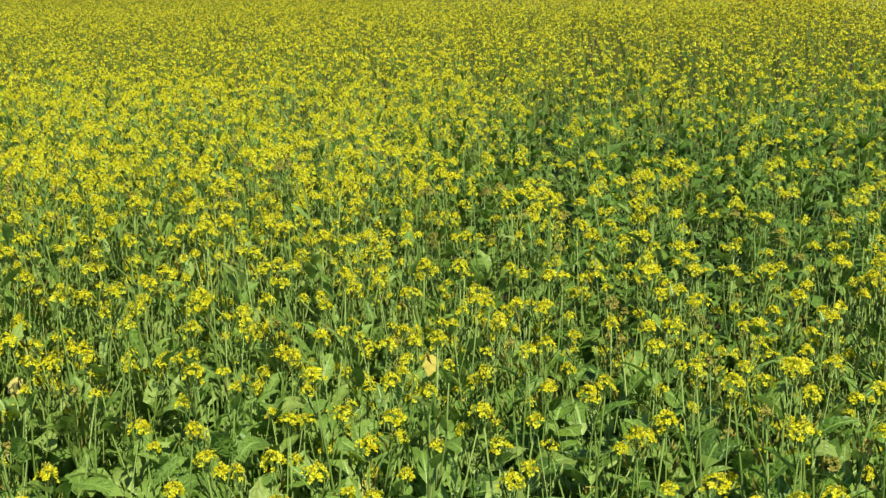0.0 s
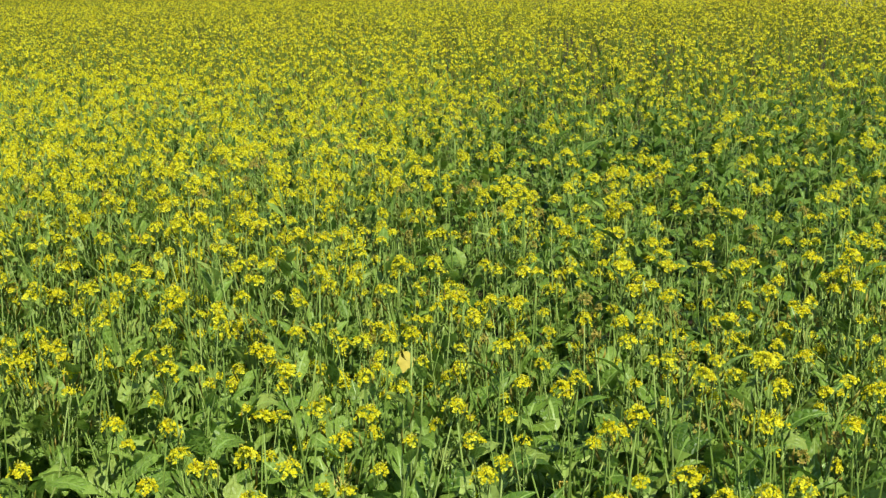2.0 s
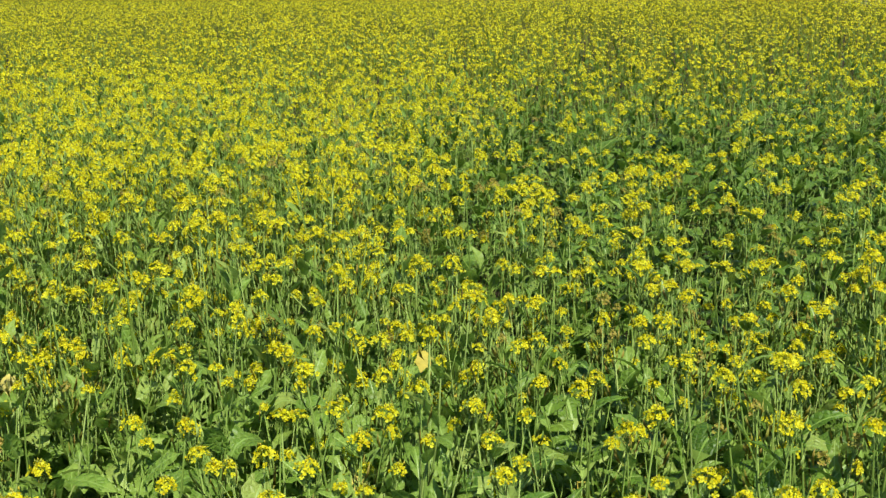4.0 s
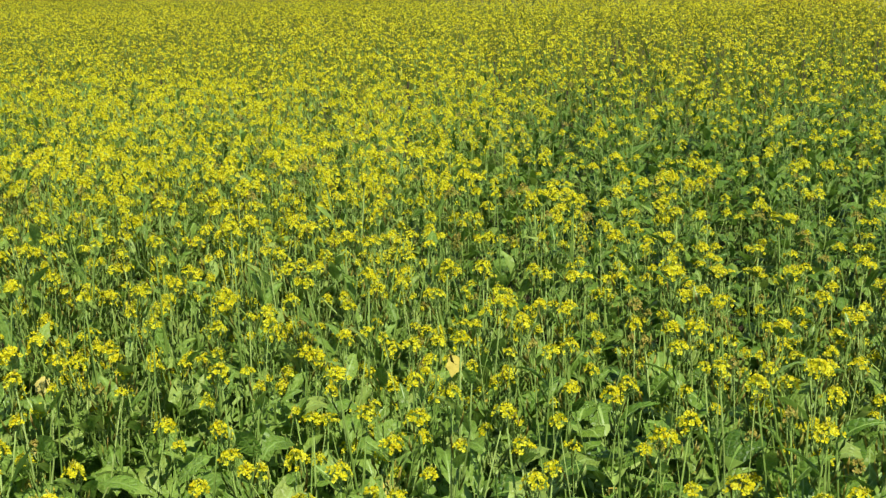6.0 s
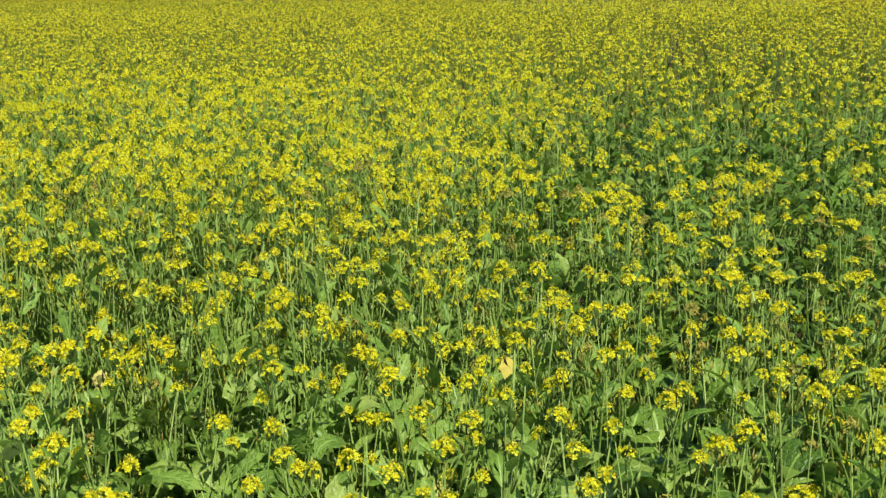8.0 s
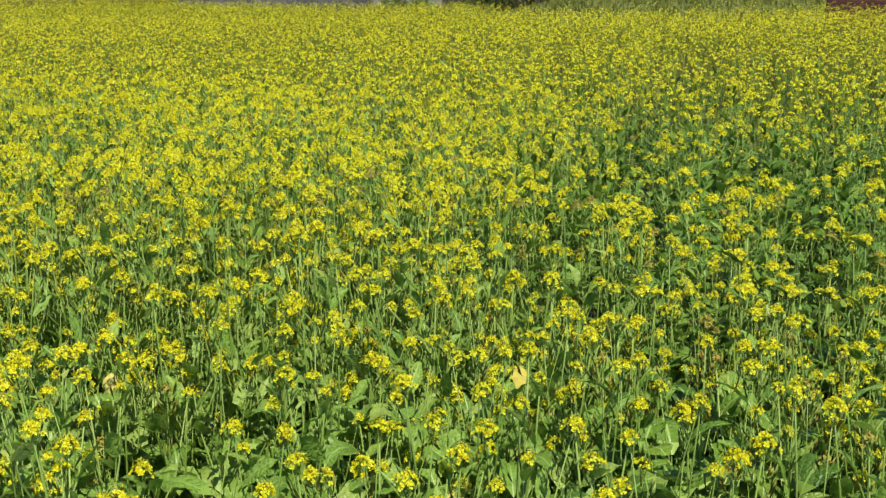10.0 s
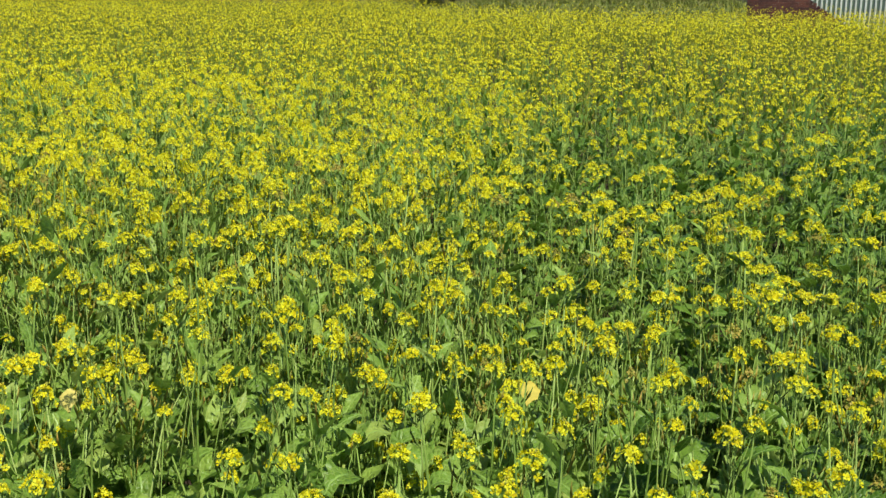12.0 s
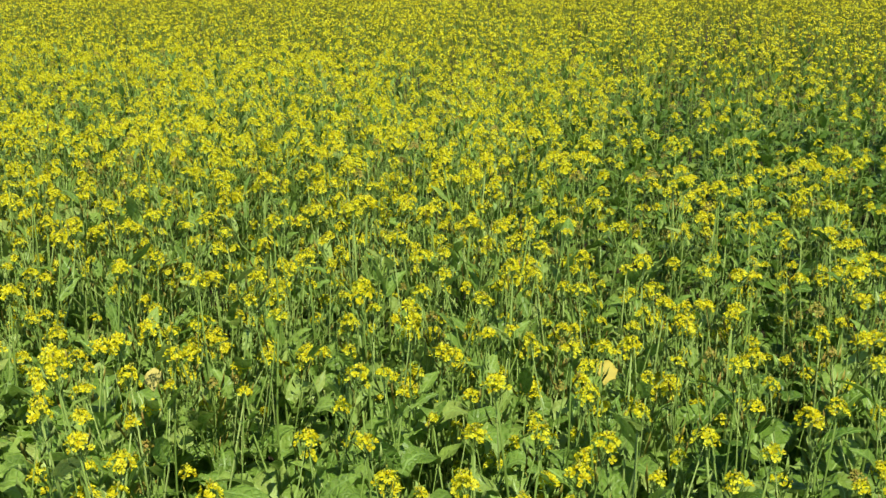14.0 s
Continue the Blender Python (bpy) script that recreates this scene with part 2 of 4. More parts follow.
def flower(size, r, slot=0, plain=False):
    """One four-petalled flower that faces up, about size across, its petals cupped. plain: a triangle a petal, for further off."""
    g = Geo()
    turn = r.uniform(0, 1.57)
    for k in range(4):
        a = turn + k * math.pi / 2 + r.uniform(-0.18, 0.18)
        c, s = math.cos(a), math.sin(a)
        L, w, lift = size * 0.5 * r.uniform(0.82, 1.15), size * r.uniform(0.2, 0.28), size * r.uniform(0.02, 0.34)

        def at(u, v, z):
            return (c * u - s * v, s * u + c * v, z)
        if plain:
            g.add([at(0, 0, -lift * 0.4), at(L * 0.95, -w * 1.15, lift * r.uniform(0.6, 1.3)), at(L * 0.95, w * 1.15, lift)], [(0, 1, 2)], slot)
            continue
        g.add([at(0, 0, -lift * 0.4), at(L * 0.72, -w, lift), at(L * 1.04, w * r.uniform(-0.3, 0.3), lift * r.uniform(0.6, 1.3)), at(L * 0.72, w, lift)], [(0, 1, 2, 3)], slot)
    return g


def octa(g, p, rx, rz, slot):
    x, y, z = p
    g.add([(x + rx, y, z), (x, y + rx, z), (x - rx, y, z), (x, y - rx, z), (x, y, z + rz), (x, y, z - rz)],
          [(0, 1, 4), (1, 2, 4), (2, 3, 4), (3, 0, 4), (1, 0, 5), (2, 1, 5), (3, 2, 5), (0, 3, 5)], slot)


def pod(g, p, out, length, slot):
    """A slim seed pod that stands off its stalk and points up."""
    x, y, z = p
    c, s = math.cos(out), math.sin(out)
    a, b = Vector((x + c * 0.012, y + s * 0.012, z + 0.006)), Vector((x + c * 0.024, y + s * 0.024, z + length))
    side = Vector((-s, c, 0)) * 0.0013
    mid = (a + b) / 2 + Vector((c, s, 0)) * 0.004
    g.add([(x, y, z), a - side, a + side, mid + Vector((c, s, 0)) * 0.0016, b], [(0, 1, 2), (1, 3, 2), (1, 4, 3), (3, 4, 2), (1, 2, 4)], slot)


def flower_head(detail, r, width=0.04, faded=False):
    """A raceme: open flowers packed in a ragged dome round a knot of buds, a few on the stalk below, and slim pods under them.
    The stalk's top is the origin. detail 0: all of it; 1 and 2: fewer and larger flowers."""
    g = Geo()
    petal = 5 if faded else 0
    n = int((21, 17, 9.6)[detail] * (width / 0.04) ** 1.3 * r.uniform(0.8, 1.25)) + 2
    tall, loose = width * r.uniform(0.35, 0.7 if detail == 0 else 1.0), r.uniform(0.0, 0.48) ** 2
    for i in range(n):
        q = math.sqrt((i + 0.5) / n)
        a = i * 2.39996 + r.uniform(-0.5, 0.5)
        rad = width * 0.5 * q * r.uniform(0.65, 1.25)
        z = tall * (0.55 * (1 - q * q) - 0.2 * q) - r.uniform(0.0, 0.25 + 2 * loose) * width * q * r.random()
        p = Vector((rad * math.cos(a), rad * math.sin(a), z))
        tilt = Vector((math.cos(a) * q * 1.2 + r.uniform(-0.32, 0.32), math.sin(a) * q * 1.2 + r.uniform(-0.32, 0.32), 0.8)).normalized()
        m = Matrix.Translation(p) @ Vector((0, 0, 1)).rotation_difference(tilt).to_matrix().to_4x4()
        g.join(flower(r.uniform(0.0095, 0.014) * (1.0, 1.12, 1.3)[detail], r, petal, detail > 0), m)
        if detail == 0:
            low = Vector((p.x * 0.12, p.y * 0.12, p.z - 0.016 - 0.01 * q))
            e = Vector((0.0006, -0.0006, 0))
            g.add([low - e, low + e, p + e * 0.7, p - e * 0.7], [(0, 1, 2, 3)], 2)
    for i in range((6, 2, 1)[detail]):
        a, q = r.uniform(0, 6.28), r.uniform(0, 0.009)
        octa(g, (q * math.cos(a), q * math.sin(a), tall * 0.5 + r.uniform(-0.004, 0.007)), (0.002, 0.003, 0.004)[detail], (0.0036, 0.0045, 0.005)[detail], 5 if faded else 1)
    for i in range((r.randint(5, 12), 6, 2)[detail]):
        pod(g, (0, 0, r.uniform(-0.17, -0.02)), r.uniform(0, 6.28), r.uniform(0.026, 0.05), 5 if faded or r.random() < 0.12 else 2)
    if detail == 0:
        tube(g, [(0, 0, -0.2), (0, 0, tall * 0.45)], [0.0017, 0.001], 3, 2)
    return g


def leaf(length, width, r, rows=7, broad=True, fine=True, droop=0.9, rise=0.9):
    """A leaf from its stalk outwards along +x, rising and then drooping. broad: a stalked oval blade with a blunt tip, a pale midrib,
    a wavy edge and puckers between its side veins; else a slim one that sits on the stem."""
    g = Geo()
    cols = (-1, -0.55, -0.07, 0.07, 0.55, 1) if fine else (-1, 0, 1)
    ph, wav = r.uniform(0, 6.28), r.uniform(0.04, 0.13) if fine else 0.0
    fold, twist, curl = r.uniform(0.05, 0.45), r.uniform(-0.5, 0.5), r.uniform(-0.25, 0.35)
    ts = [0.0] + [0.24 + 0.76 * k / (rows - 1) for k in range(rows)] if broad and rows > 2 else [k / rows for k in range(rows + 1)]
    x = z = 0.0
    ang = rise
    verts = []
    last = 0.0
    for i, t in enumerate(ts):
        if broad:
            u = max(0.0, (t - 0.2) / 0.8)
            v = u ** 0.85
            w = width * (0.02 + 0.5 * max(0.0, 1 - abs(2 * v - 1) ** 2.3) ** 0.55)
            if i == len(ts) - 1:
                w = width * 0.16
        else:
            w = width * 0.5 * (0.3 + 0.7 * math.sin(math.pi * min(1, t * 0.85 + 0.12))) * (1 - t ** 4)
            if i == len(ts) - 1:
                w = width * 0.05
        inner = 0 < i < len(ts) - 1
        w *= 1 + (0.08 * math.sin(t * 19 + ph) + r.uniform(-0.07, 0.07) if fine and inner else 0)
        step = (t - last) * length
        last = t
        x += step * math.cos(ang)
        z += step * math.sin(ang)
        for c in cols:
            lift = abs(c) * w * fold + wav * width * abs(c) * math.sin(t * 13 + ph + c * 2) + c * w * twist * t - curl * w * c * c
            if fine and abs(c) > 0.1 and inner:
                lift += r.uniform(-0.035, 0.035) * width + (0.028 if i % 2 else -0.028) * width * (1.3 - abs(c))
            verts.append((x - lift * math.sin(ang), c * w if abs(c) > 0.1 or not fine else math.copysign(max(0.0011, abs(c) * w), c),
                          z + lift * math.cos(ang)))
        ang -= droop * 2 * t * (step / length if step else 0.0) * 1.2
    n = len(cols)
    for i in range(len(ts) - 1):
        for k in range(n - 1):
            g.f.append((i * n + k, i * n + k + 1, (i + 1) * n + k + 1, (i + 1) * n + k))
            g.m.append(4 if fine and k == 2 else (2 if broad and i == 0 and fine else 3))
    g.v = verts
    return g


def skeleton_of(r, branches):
    """The stalks of one plant of height 1: a list of polylines with radii, the tips, and the places of its leaves."""
    lean = Vector((r.uniform(-0.07, 0.07), r.uniform(-0.07, 0.07), 0))
    bend = Vector((r.uniform(-0.04, 0.04), r.uniform(-0.04, 0.04), 0))

    def main(t):
        return Vector((0, 0, t)) + lean * t + bend * math.sin(t * 3.0)
    lines = [([main(t) for t in (0, 0.2, 0.4, 0.6, 0.8, 1.0)], (0.0052, 0.0044, 0.0036, 0.0029, 0.0023, 0.0016))]
    tips = [main(1.0)]
    for b in range(branches):
        t0 = r.uniform(0.38, 0.72)
        a = b * 2.4 + r.uniform(-0.5, 0.5)
        out = Vector((math.cos(a), math.sin(a), 0))
        reach, top = r.uniform(0.04, 0.15), r.uniform(max(t0 + 0.12, 0.62), 1.0)
        p0 = main(t0)
        p2 = Vector((p0.x, p0.y, top)) + out * reach
        p1 = p0 * 0.5 + p2 * 0.5 + out * reach * 0.22
        lines.append(([p0, p1, p2], (0.0028, 0.0022, 0.0015)))
        tips.append(p2)
    return lines, tips, main


def deepen(g):
    """The same piece with deep green leaves."""
    g.m = [6 if slot == 3 else slot for slot in g.m]
    return g


def speck_head(g, top, w, r, n, size):
    """A head far off: a small dome of n tilted petals."""
    for i in range(n):
        a, q = i * 2.4 + r.uniform(-0.5, 0.5), math.sqrt((i + 0.4) / n)
        rad = q * w * 0.5
        c = top + Vector((rad * math.cos(a), rad * math.sin(a), 0.25 * w * (1 - q * q) - r.uniform(0, 0.35) * w * q))
        k = size * r.uniform(0.8, 1.2)
        up = Vector((math.cos(a) * q * 1.2 + r.uniform(-0.3, 0.3), math.sin(a) * q * 1.2 + r.uniform(-0.3, 0.3), 0.8)).normalized()
        u = up.orthogonal().normalized() * k
        v = up.cross(u) * 0.9
        g.add([c - u, c - v, c + u, c + v], [(0, 1, 2, 3)], 0)


def simple_plant(r, detail, green=False, deep=False):
    """A whole plant in one piece, for the crop further off. detail 0: nearly whole; 1: flowers; 2: heads of a few petals; 3: tufts."""
    g = Geo()
    H = 0.89
    whole, detail = detail == 0, max(1, detail)
    lines, tips, main = skeleton_of(r, 3 if deep and detail < 3 else (4, 3, 3)[detail - 1])
    if green:
        tips = tips[:1]
    for pts, rad in lines:
        pts = [Vector((p.x, p.y, p.z * H)) for p in pts]
        if detail == 1:
            tube(g, pts[::2] if len(pts) > 3 else pts, [q * 0.75 for q in (rad[::2] if len(pts) > 3 else rad)], 3, 2)
        elif detail == 2:
            a, b = pts[0], pts[-1]
            g.add([a + Vector((0.003, 0, 0)), a - Vector((0.003, 0.003, 0)), b - Vector((0.0016, 0, 0)), b + Vector((0.0016, 0.0016, 0))], [(0, 1, 2, 3)], 2)
        else:
            a, b = pts[0], pts[-1]
            g.add([a + Vector((0.006, 0, 0)), a - Vector((0.006, 0, 0)), b], [(0, 1, 2)], 3)
    if detail > 1 and not green:
        tips = tips + [p * 0.5 + main(p.z) * 0.5 - Vector((0, 0, r.uniform(0.05, 0.12))) for p in tips[1:(2 if detail == 2 else 1)]]
    for k, p in enumerate(tips):
        top = Vector((p.x, p.y, p.z * H))
        w = (r.uniform(0.04, 0.056) if k == 0 else r.uniform(0.027, 0.046)) * (1.08 if whole else 1.0)
        if detail == 1:
            g.join(flower_head(1 if whole else 2, r, w, faded=k > 0 and r.random() < (0.16 if deep else 0.05)), Matrix.Translation(top))
        else:
            speck_head(g, top, w * (1.1, 1.25)[detail - 2], r, (8, 4)[detail - 2], (0.009, 0.0122)[detail - 2])
    for i in range((9 if whole else (14, 6, 2)[detail - 1]) + (3 if green else 0) + ((3 if detail == 2 else 6) if deep and detail < 3 and not whole else 0)):
        big = i % 2 == 0
        t = r.uniform(0.15, 0.68) if big else r.uniform(0.45, 0.93)
        L = r.uniform(0.085, 0.14) if big else r.uniform(0.04, 0.08)
        W = L * (r.uniform(0.44, 0.6) if big else 0.34)
        lf = leaf(L, W, r, rows=4 if whole and big else (2, 1, 1)[detail - 1], broad=whole and big, fine=whole, droop=r.uniform(0.3, 1.3), rise=r.uniform(0.5, 1.1) if big else r.uniform(0.9, 1.3))
        p = main(t)
        g.join(lf, Matrix.Translation((p.x, p.y, p.z * H)) @ Matrix.Rotation(r.uniform(0, 6.28), 4, "Z"))
    return deepen(g) if deep else g


def scatter_mesh(name, protos, places, materials):
    """One mesh out of copies of the given pieces. places: rows of x, y, z, turn, scale, height scale, piece."""
    V, LV, LT, MI = [], [], [], []
    base = 0
    places = np.array(places, dtype=float)
    kinds = places[:, 6].astype(int)
    for k, g in enumerate(protos):
        rows = places[kinds == k]
        if not len(rows):
            continue
        v = np.array(g.v, dtype=float)
        c, s = np.cos(rows[:, 3])[:, None], np.sin(rows[:, 3])[:, None]
        x = (v[None, :, 0] * c - v[None, :, 1] * s) * rows[:, 4:5] + rows[:, 0:1]
        y = (v[None, :, 0] * s + v[None, :, 1] * c) * rows[:, 4:5] + rows[:, 1:2]
        z = v[None, :, 2] * rows[:, 5:6] + rows[:, 2:3]
        V.append(np.stack([x, y, z], -1).reshape(-1, 3))
        loops = np.array([i for f in g.f for i in f])
        sizes = np.array([len(f) for f in g.f])
        off = base + np.arange(len(rows)) * len(v)
        LV.append((loops[None] + off[:, None]).ravel())
        LT.append(np.tile(sizes, len(rows)))
        MI.append(np.tile(np.array(g.m), len(rows)))
        base += len(v) * len(rows)
    V, LV, LT, MI = np.concatenate(V), np.concatenate(LV), np.concatenate(LT), np.concatenate(MI)
    me = bpy.data.meshes.new(name)
    me.vertices.add(len(V))
    me.vertices.foreach_set("co", V.astype(np.float32).ravel())
    me.loops.add(len(LV))
    me.loops.foreach_set("vertex_index", LV.astype(np.int32))
    me.polygons.add(len(LT))
    me.polygons.foreach_set("loop_start", np.concatenate([[0], np.cumsum(LT)[:-1]]).astype(np.int32))
    for mat in materials:
        me.materials.append(mat)
    me.polygons.foreach_set("material_index", MI.astype(np.int32))
    me.polygons.foreach_set("use_smooth", np.ones(len(LT), dtype=bool))
    me.update(calc_edges=True)
    return new(name, me)


# ---- ground ----
def ground_height(x, y):
    """Low furrows that run away from the viewer, and clods."""
    return 0.025 * math.sin(x * 9.0 + 0.4 * math.sin(y)) + 0.03 * noise.noise((x * 1.3, y * 1.3, 0.0))


def build_ground():
    g = Geo()
    xs = [-2500, -600, -150, -60, -30] + [-15 + 0.25 * i for i in range(121)] + [30, 60, 150, 600, 2500]
    ys = [-2500, -600, -100, -30, -8] + [-2 + 0.25 * i for i in range(89)] + [30, 50, 80, 150, 600, 2500]
    for y in ys:
        for x in xs:
            near = abs(x) <= 15 and -2 <= y <= 20
            g.v.append((x, y, ground_height(x, y) - 0.03 if near else -0.03))
    n = len(xs)
    for j in range(len(ys) - 1):
        for i in range(n - 1):
            g.f.append((j * n + i, j * n + i + 1, (j + 1) * n + i + 1, (j + 1) * n + i))
            g.m.append(0)
    tagged(new("ground", g.mesh("ground", [M_SOIL])), "brown earth under the crop, in low furrows", "ground", kind="structure")


build_ground()

# ---- where the plants stand ----
FAR_EDGE = 33.2          # the crop ends here, right of the grey wall's corner


def lush(x, y):
    """0 in full flower, 1 in the greener, shorter patch."""
    d = ((x - 2.3) / 2.2) ** 2 + ((y - 6.0) / 3.0) ** 2
    side = 0.95 * max(0.0, min(1.0, (18.0 - y) / 4.0)) * max(0.0, min(1.0, (x / max(y, 1.0) + 0.02) / 0.12)) * max(0.0, min(1.0, (y - 3.0) / 1.5))
    return max(0.0, min(1.0, max(side, 1.5 - d) * (0.85 + 0.8 * noise.noise((x * 1.1, y * 1.1, 3.0)))))


def stands(x, y, r):
    """Whether a plant comes up here: the greener patch has gaps in it."""
    k = lush(x, y)
    gap = k * (0.2 - 1.6 * noise.noise((x * 2.3, y * 2.3, 5.0)))
    return r.random() > 0.04 + max(0.0, min(0.7, gap))


def in_field(x, y):
    if y < 1.75:
        return False
    if x > 5.0:
        return y < (38.0 - 3.0 * max(0.0, min(1.0, (7.6 - x) / 2.0)) if x < 11.0 else 42.0 - 0.45 * (x - 11.0))
    if x > -9.5 + 0.02 * y:
        return y < FAR_EDGE + 1.2 * math.sin(x * 0.7) + (14.8 if x < -4.5 else max(0.0, (1.0 - x) * 2.4))
    return y < 50.5 + (-9.6 - x) * 0.9 and y < 62


# heads that catch the eye close by: x, y
NEAR_HEADS = [(-0.68, 2.91), (-0.36, 2.63), (-0.44, 2.4), (-0.43, 2.28), (-0.28, 2.3), (-0.24, 2.42), (-0.4, 3.14), (-0.54, 3.12), (-0.42, 3.37),
              (-0.1, 2.52), (-0.22, 2.54), (-0.01, 2.45), (0.07, 2.52), (-0.05, 2.31), (-0.08, 2.85), (-0.1, 2.69), (0.01, 2.64), (-0.27, 3.12),
              (0.11, 3.03), (0.16, 3.02), (0.11, 2.59), (0.08, 2.8), (0.16, 2.71), (0.26, 2.65), (0.29, 2.53), (0.39, 3.08), (0.35, 2.97),
              (0.31, 2.41), (0.5, 2.86), (0.53, 2.6), (0.59, 2.66), (0.68, 2.89), (0.73, 2.78), (0.63, 3.1), (0.63, 2.38), (0.67, 2.3),
              (0.74, 2.33), (0.78, 2.29), (0.8, 2.55), (0.86, 2.72), (0.86, 2.84), (0.51, 2.33), (0.55, 3.27), (0.24, 3.33), (-0.86, 2.73),
              (-0.95, 2.98), (-0.88, 3.04), (-0.74, 2.84), (-0.59, 2.45), (-0.68, 2.5), (-0.33, 2.9)]

# ---- the nearest plants, each a thing with its parts ----
HEAD_MESHES = [flower_head(0, rnd, rnd.uniform(0.037, 0.05)).mesh("flower_head", PLANT_SLOTS) for _ in range(10)]
SMALL_HEADS = [flower_head(0, rnd, rnd.uniform(0.022, 0.037), k == 0).mesh("flower_head", PLANT_SLOTS) for k in range(10)]


def broad_leaf():
    k = rnd.uniform(0.078, 0.138)
    return leaf(k, k * rnd.uniform(0.46, 0.62), rnd, rows=8, droop=rnd.uniform(0.5, 1.9), rise=rnd.uniform(0.5, 1.25))


def slim_leaf():
    k = rnd.uniform(0.05, 0.1)
    return leaf(k, k * rnd.uniform(0.32, 0.5), rnd, rows=5, broad=False, droop=rnd.uniform(0.2, 1.0), rise=rnd.uniform(0.8, 1.3))


BROAD_MESHES = [broad_leaf().mesh("leaf", PLANT_SLOTS) for _ in range(14)]
SLIM_MESHES = [slim_leaf().mesh("leaf", PLANT_SLOTS) for _ in range(8)]
DEEP_BROAD = [deepen(broad_leaf()).mesh("leaf", PLANT_SLOTS) for _ in range(8)]
DEEP_SLIM = [deepen(slim_leaf()).mesh("leaf", PLANT_SLOTS) for _ in range(5)]
PLANT_LABEL = "yellow-flowering mustard plant with green stalks and broad leaves"


def build_plant(r, leafy=False, deep=False, bushy=False):
    """One plant about 0.86 m high, or a lower leafy one; returns it and the offset of its top head. bushy: with more branches in flower."""
    H = 0.62 if leafy else 0.86
    lines, tips, main = skeleton_of(r, 1 if leafy else (r.choice((3, 3, 4)) if bushy else r.choice((1, 1, 2))))
    if leafy:
        tips = tips[:1]
    label = "low leafy mustard plant with a single yellow flower head" if leafy else PLANT_LABEL
    plant = thing("mustard_plant", label.replace("broad", "deep green") if deep and not leafy else label, "plant", group="mustard plants in the field")
    g = Geo()
    for pts, rad in lines:
        tube(g, [Vector((p.x, p.y, p.z * H)) for p in pts], rad, 5, 2)
    part("stem", g.mesh("stem", PLANT_SLOTS), None, plant)
    for k, p in enumerate(tips):
        o = part("flower_head", r.choice(HEAD_MESHES if (k == 0 or bushy and k == 1) and not leafy else SMALL_HEADS), None, plant)
        o.matrix_basis = Matrix.Translation((p.x, p.y, p.z * H + 0.012)) @ pose(0, 0, 0, r.uniform(-14, 14), r.uniform(-14, 14), r.uniform(0, 360))
    for i in range(r.randint(10, 13) if leafy else r.randint(8, 10)):
        t = r.uniform(0.15, 0.9 if leafy else 0.62)
        p = main(t)
        o = part("leaf", r.choice(DEEP_BROAD if deep else BROAD_MESHES), None, plant)
        o.matrix_basis = Matrix.Translation((p.x, p.y, p.z * H)) @ pose(0, 0, 0, r.uniform(-20, 20), r.uniform(-12, 12), i * 137.5 + r.uniform(-25, 25)) @ Matrix.Scale(r.uniform(0.72, 1.05) * (1.15 - 0.4 * t), 4)
    for i in range(r.randint(6, 8)):
        pts, _ = r.choice(lines)
        k = r.randrange(len(pts) - 1)
        f = r.random()
        p = pts[k] * (1 - f) + pts[k + 1] * f
        if p.z < 0.45:
            p = main(r.uniform(0.45, 0.85))
        o = part("leaf", r.choice(DEEP_SLIM if deep else SLIM_MESHES), None, plant)
        o.matrix_basis = Matrix.Translation((p.x, p.y, p.z * H)) @ pose(0, 0, 0, r.uniform(-25, 25), r.uniform(-15, 15), r.uniform(0, 360))
    return plant, Vector((tips[0].x, tips[0].y, tips[0].z * H))


rp = random.Random(21)
PROTOTYPES = [build_plant(rp, k >= 16, k in (12, 13, 14, 15, 20, 21, 22, 23), 6 <= k < 12 or k in (14, 15)) for k in range(24)]
NEAR_LIMIT = 290
fresh = set(range(len(PROTOTYPES)))
near_plants = []


def set_plant(x, y, r, head=False):
    """Stands one plant at x, y, or so that its top head is there."""
    turn, s, hs = r.uniform(0, 2 * math.pi), r.uniform(0.9, 1.1), r.uniform(0.8, 1.12) * (1 - 0.12 * lush(x, y))
    leafy = not head and r.random() < ((0.55 if x < 0.3 else 0.8) if y < 2.9 else 0.08 + 0.2 * lush(x, y))
    deep = r.random() < 0.8 * max(0.0, min(1.0, (x - 0.15) / 0.35))
    if leafy:
        k = (20 if deep else 16) + r.randrange(4)
    else:
        k = (12 + r.randrange(2) if deep else r.randrange(6)) + (0 if head else (2 if deep else 6))
    proto, top = PROTOTYPES[k]
    if head:
        hs = 0.89 / (top.z * s)
    off = Matrix.Rotation(turn, 3, "Z") @ (top * s) if head else Vector((0, 0, 0))
    bx, by = x - off.x, y - off.y
    m = Matrix.LocRotScale((bx, by, ground_height(bx, by) - 0.035), Euler((0, 0, turn)), (s, s, s * hs))
    if k in fresh:
        fresh.remove(k)
        proto.matrix_basis = m
        ob = proto
    else:
        ob = copy_thing(proto, m)
        ob.scale = (s, s, s * hs)
    near_plants.append((bx, by, ob))
    return ob


spots = []
rs = random.Random(5)


def reach(y):
    """Half the width of the crop that matters at a distance."""
    return 0.53 * (y - 0.5) + 1.1


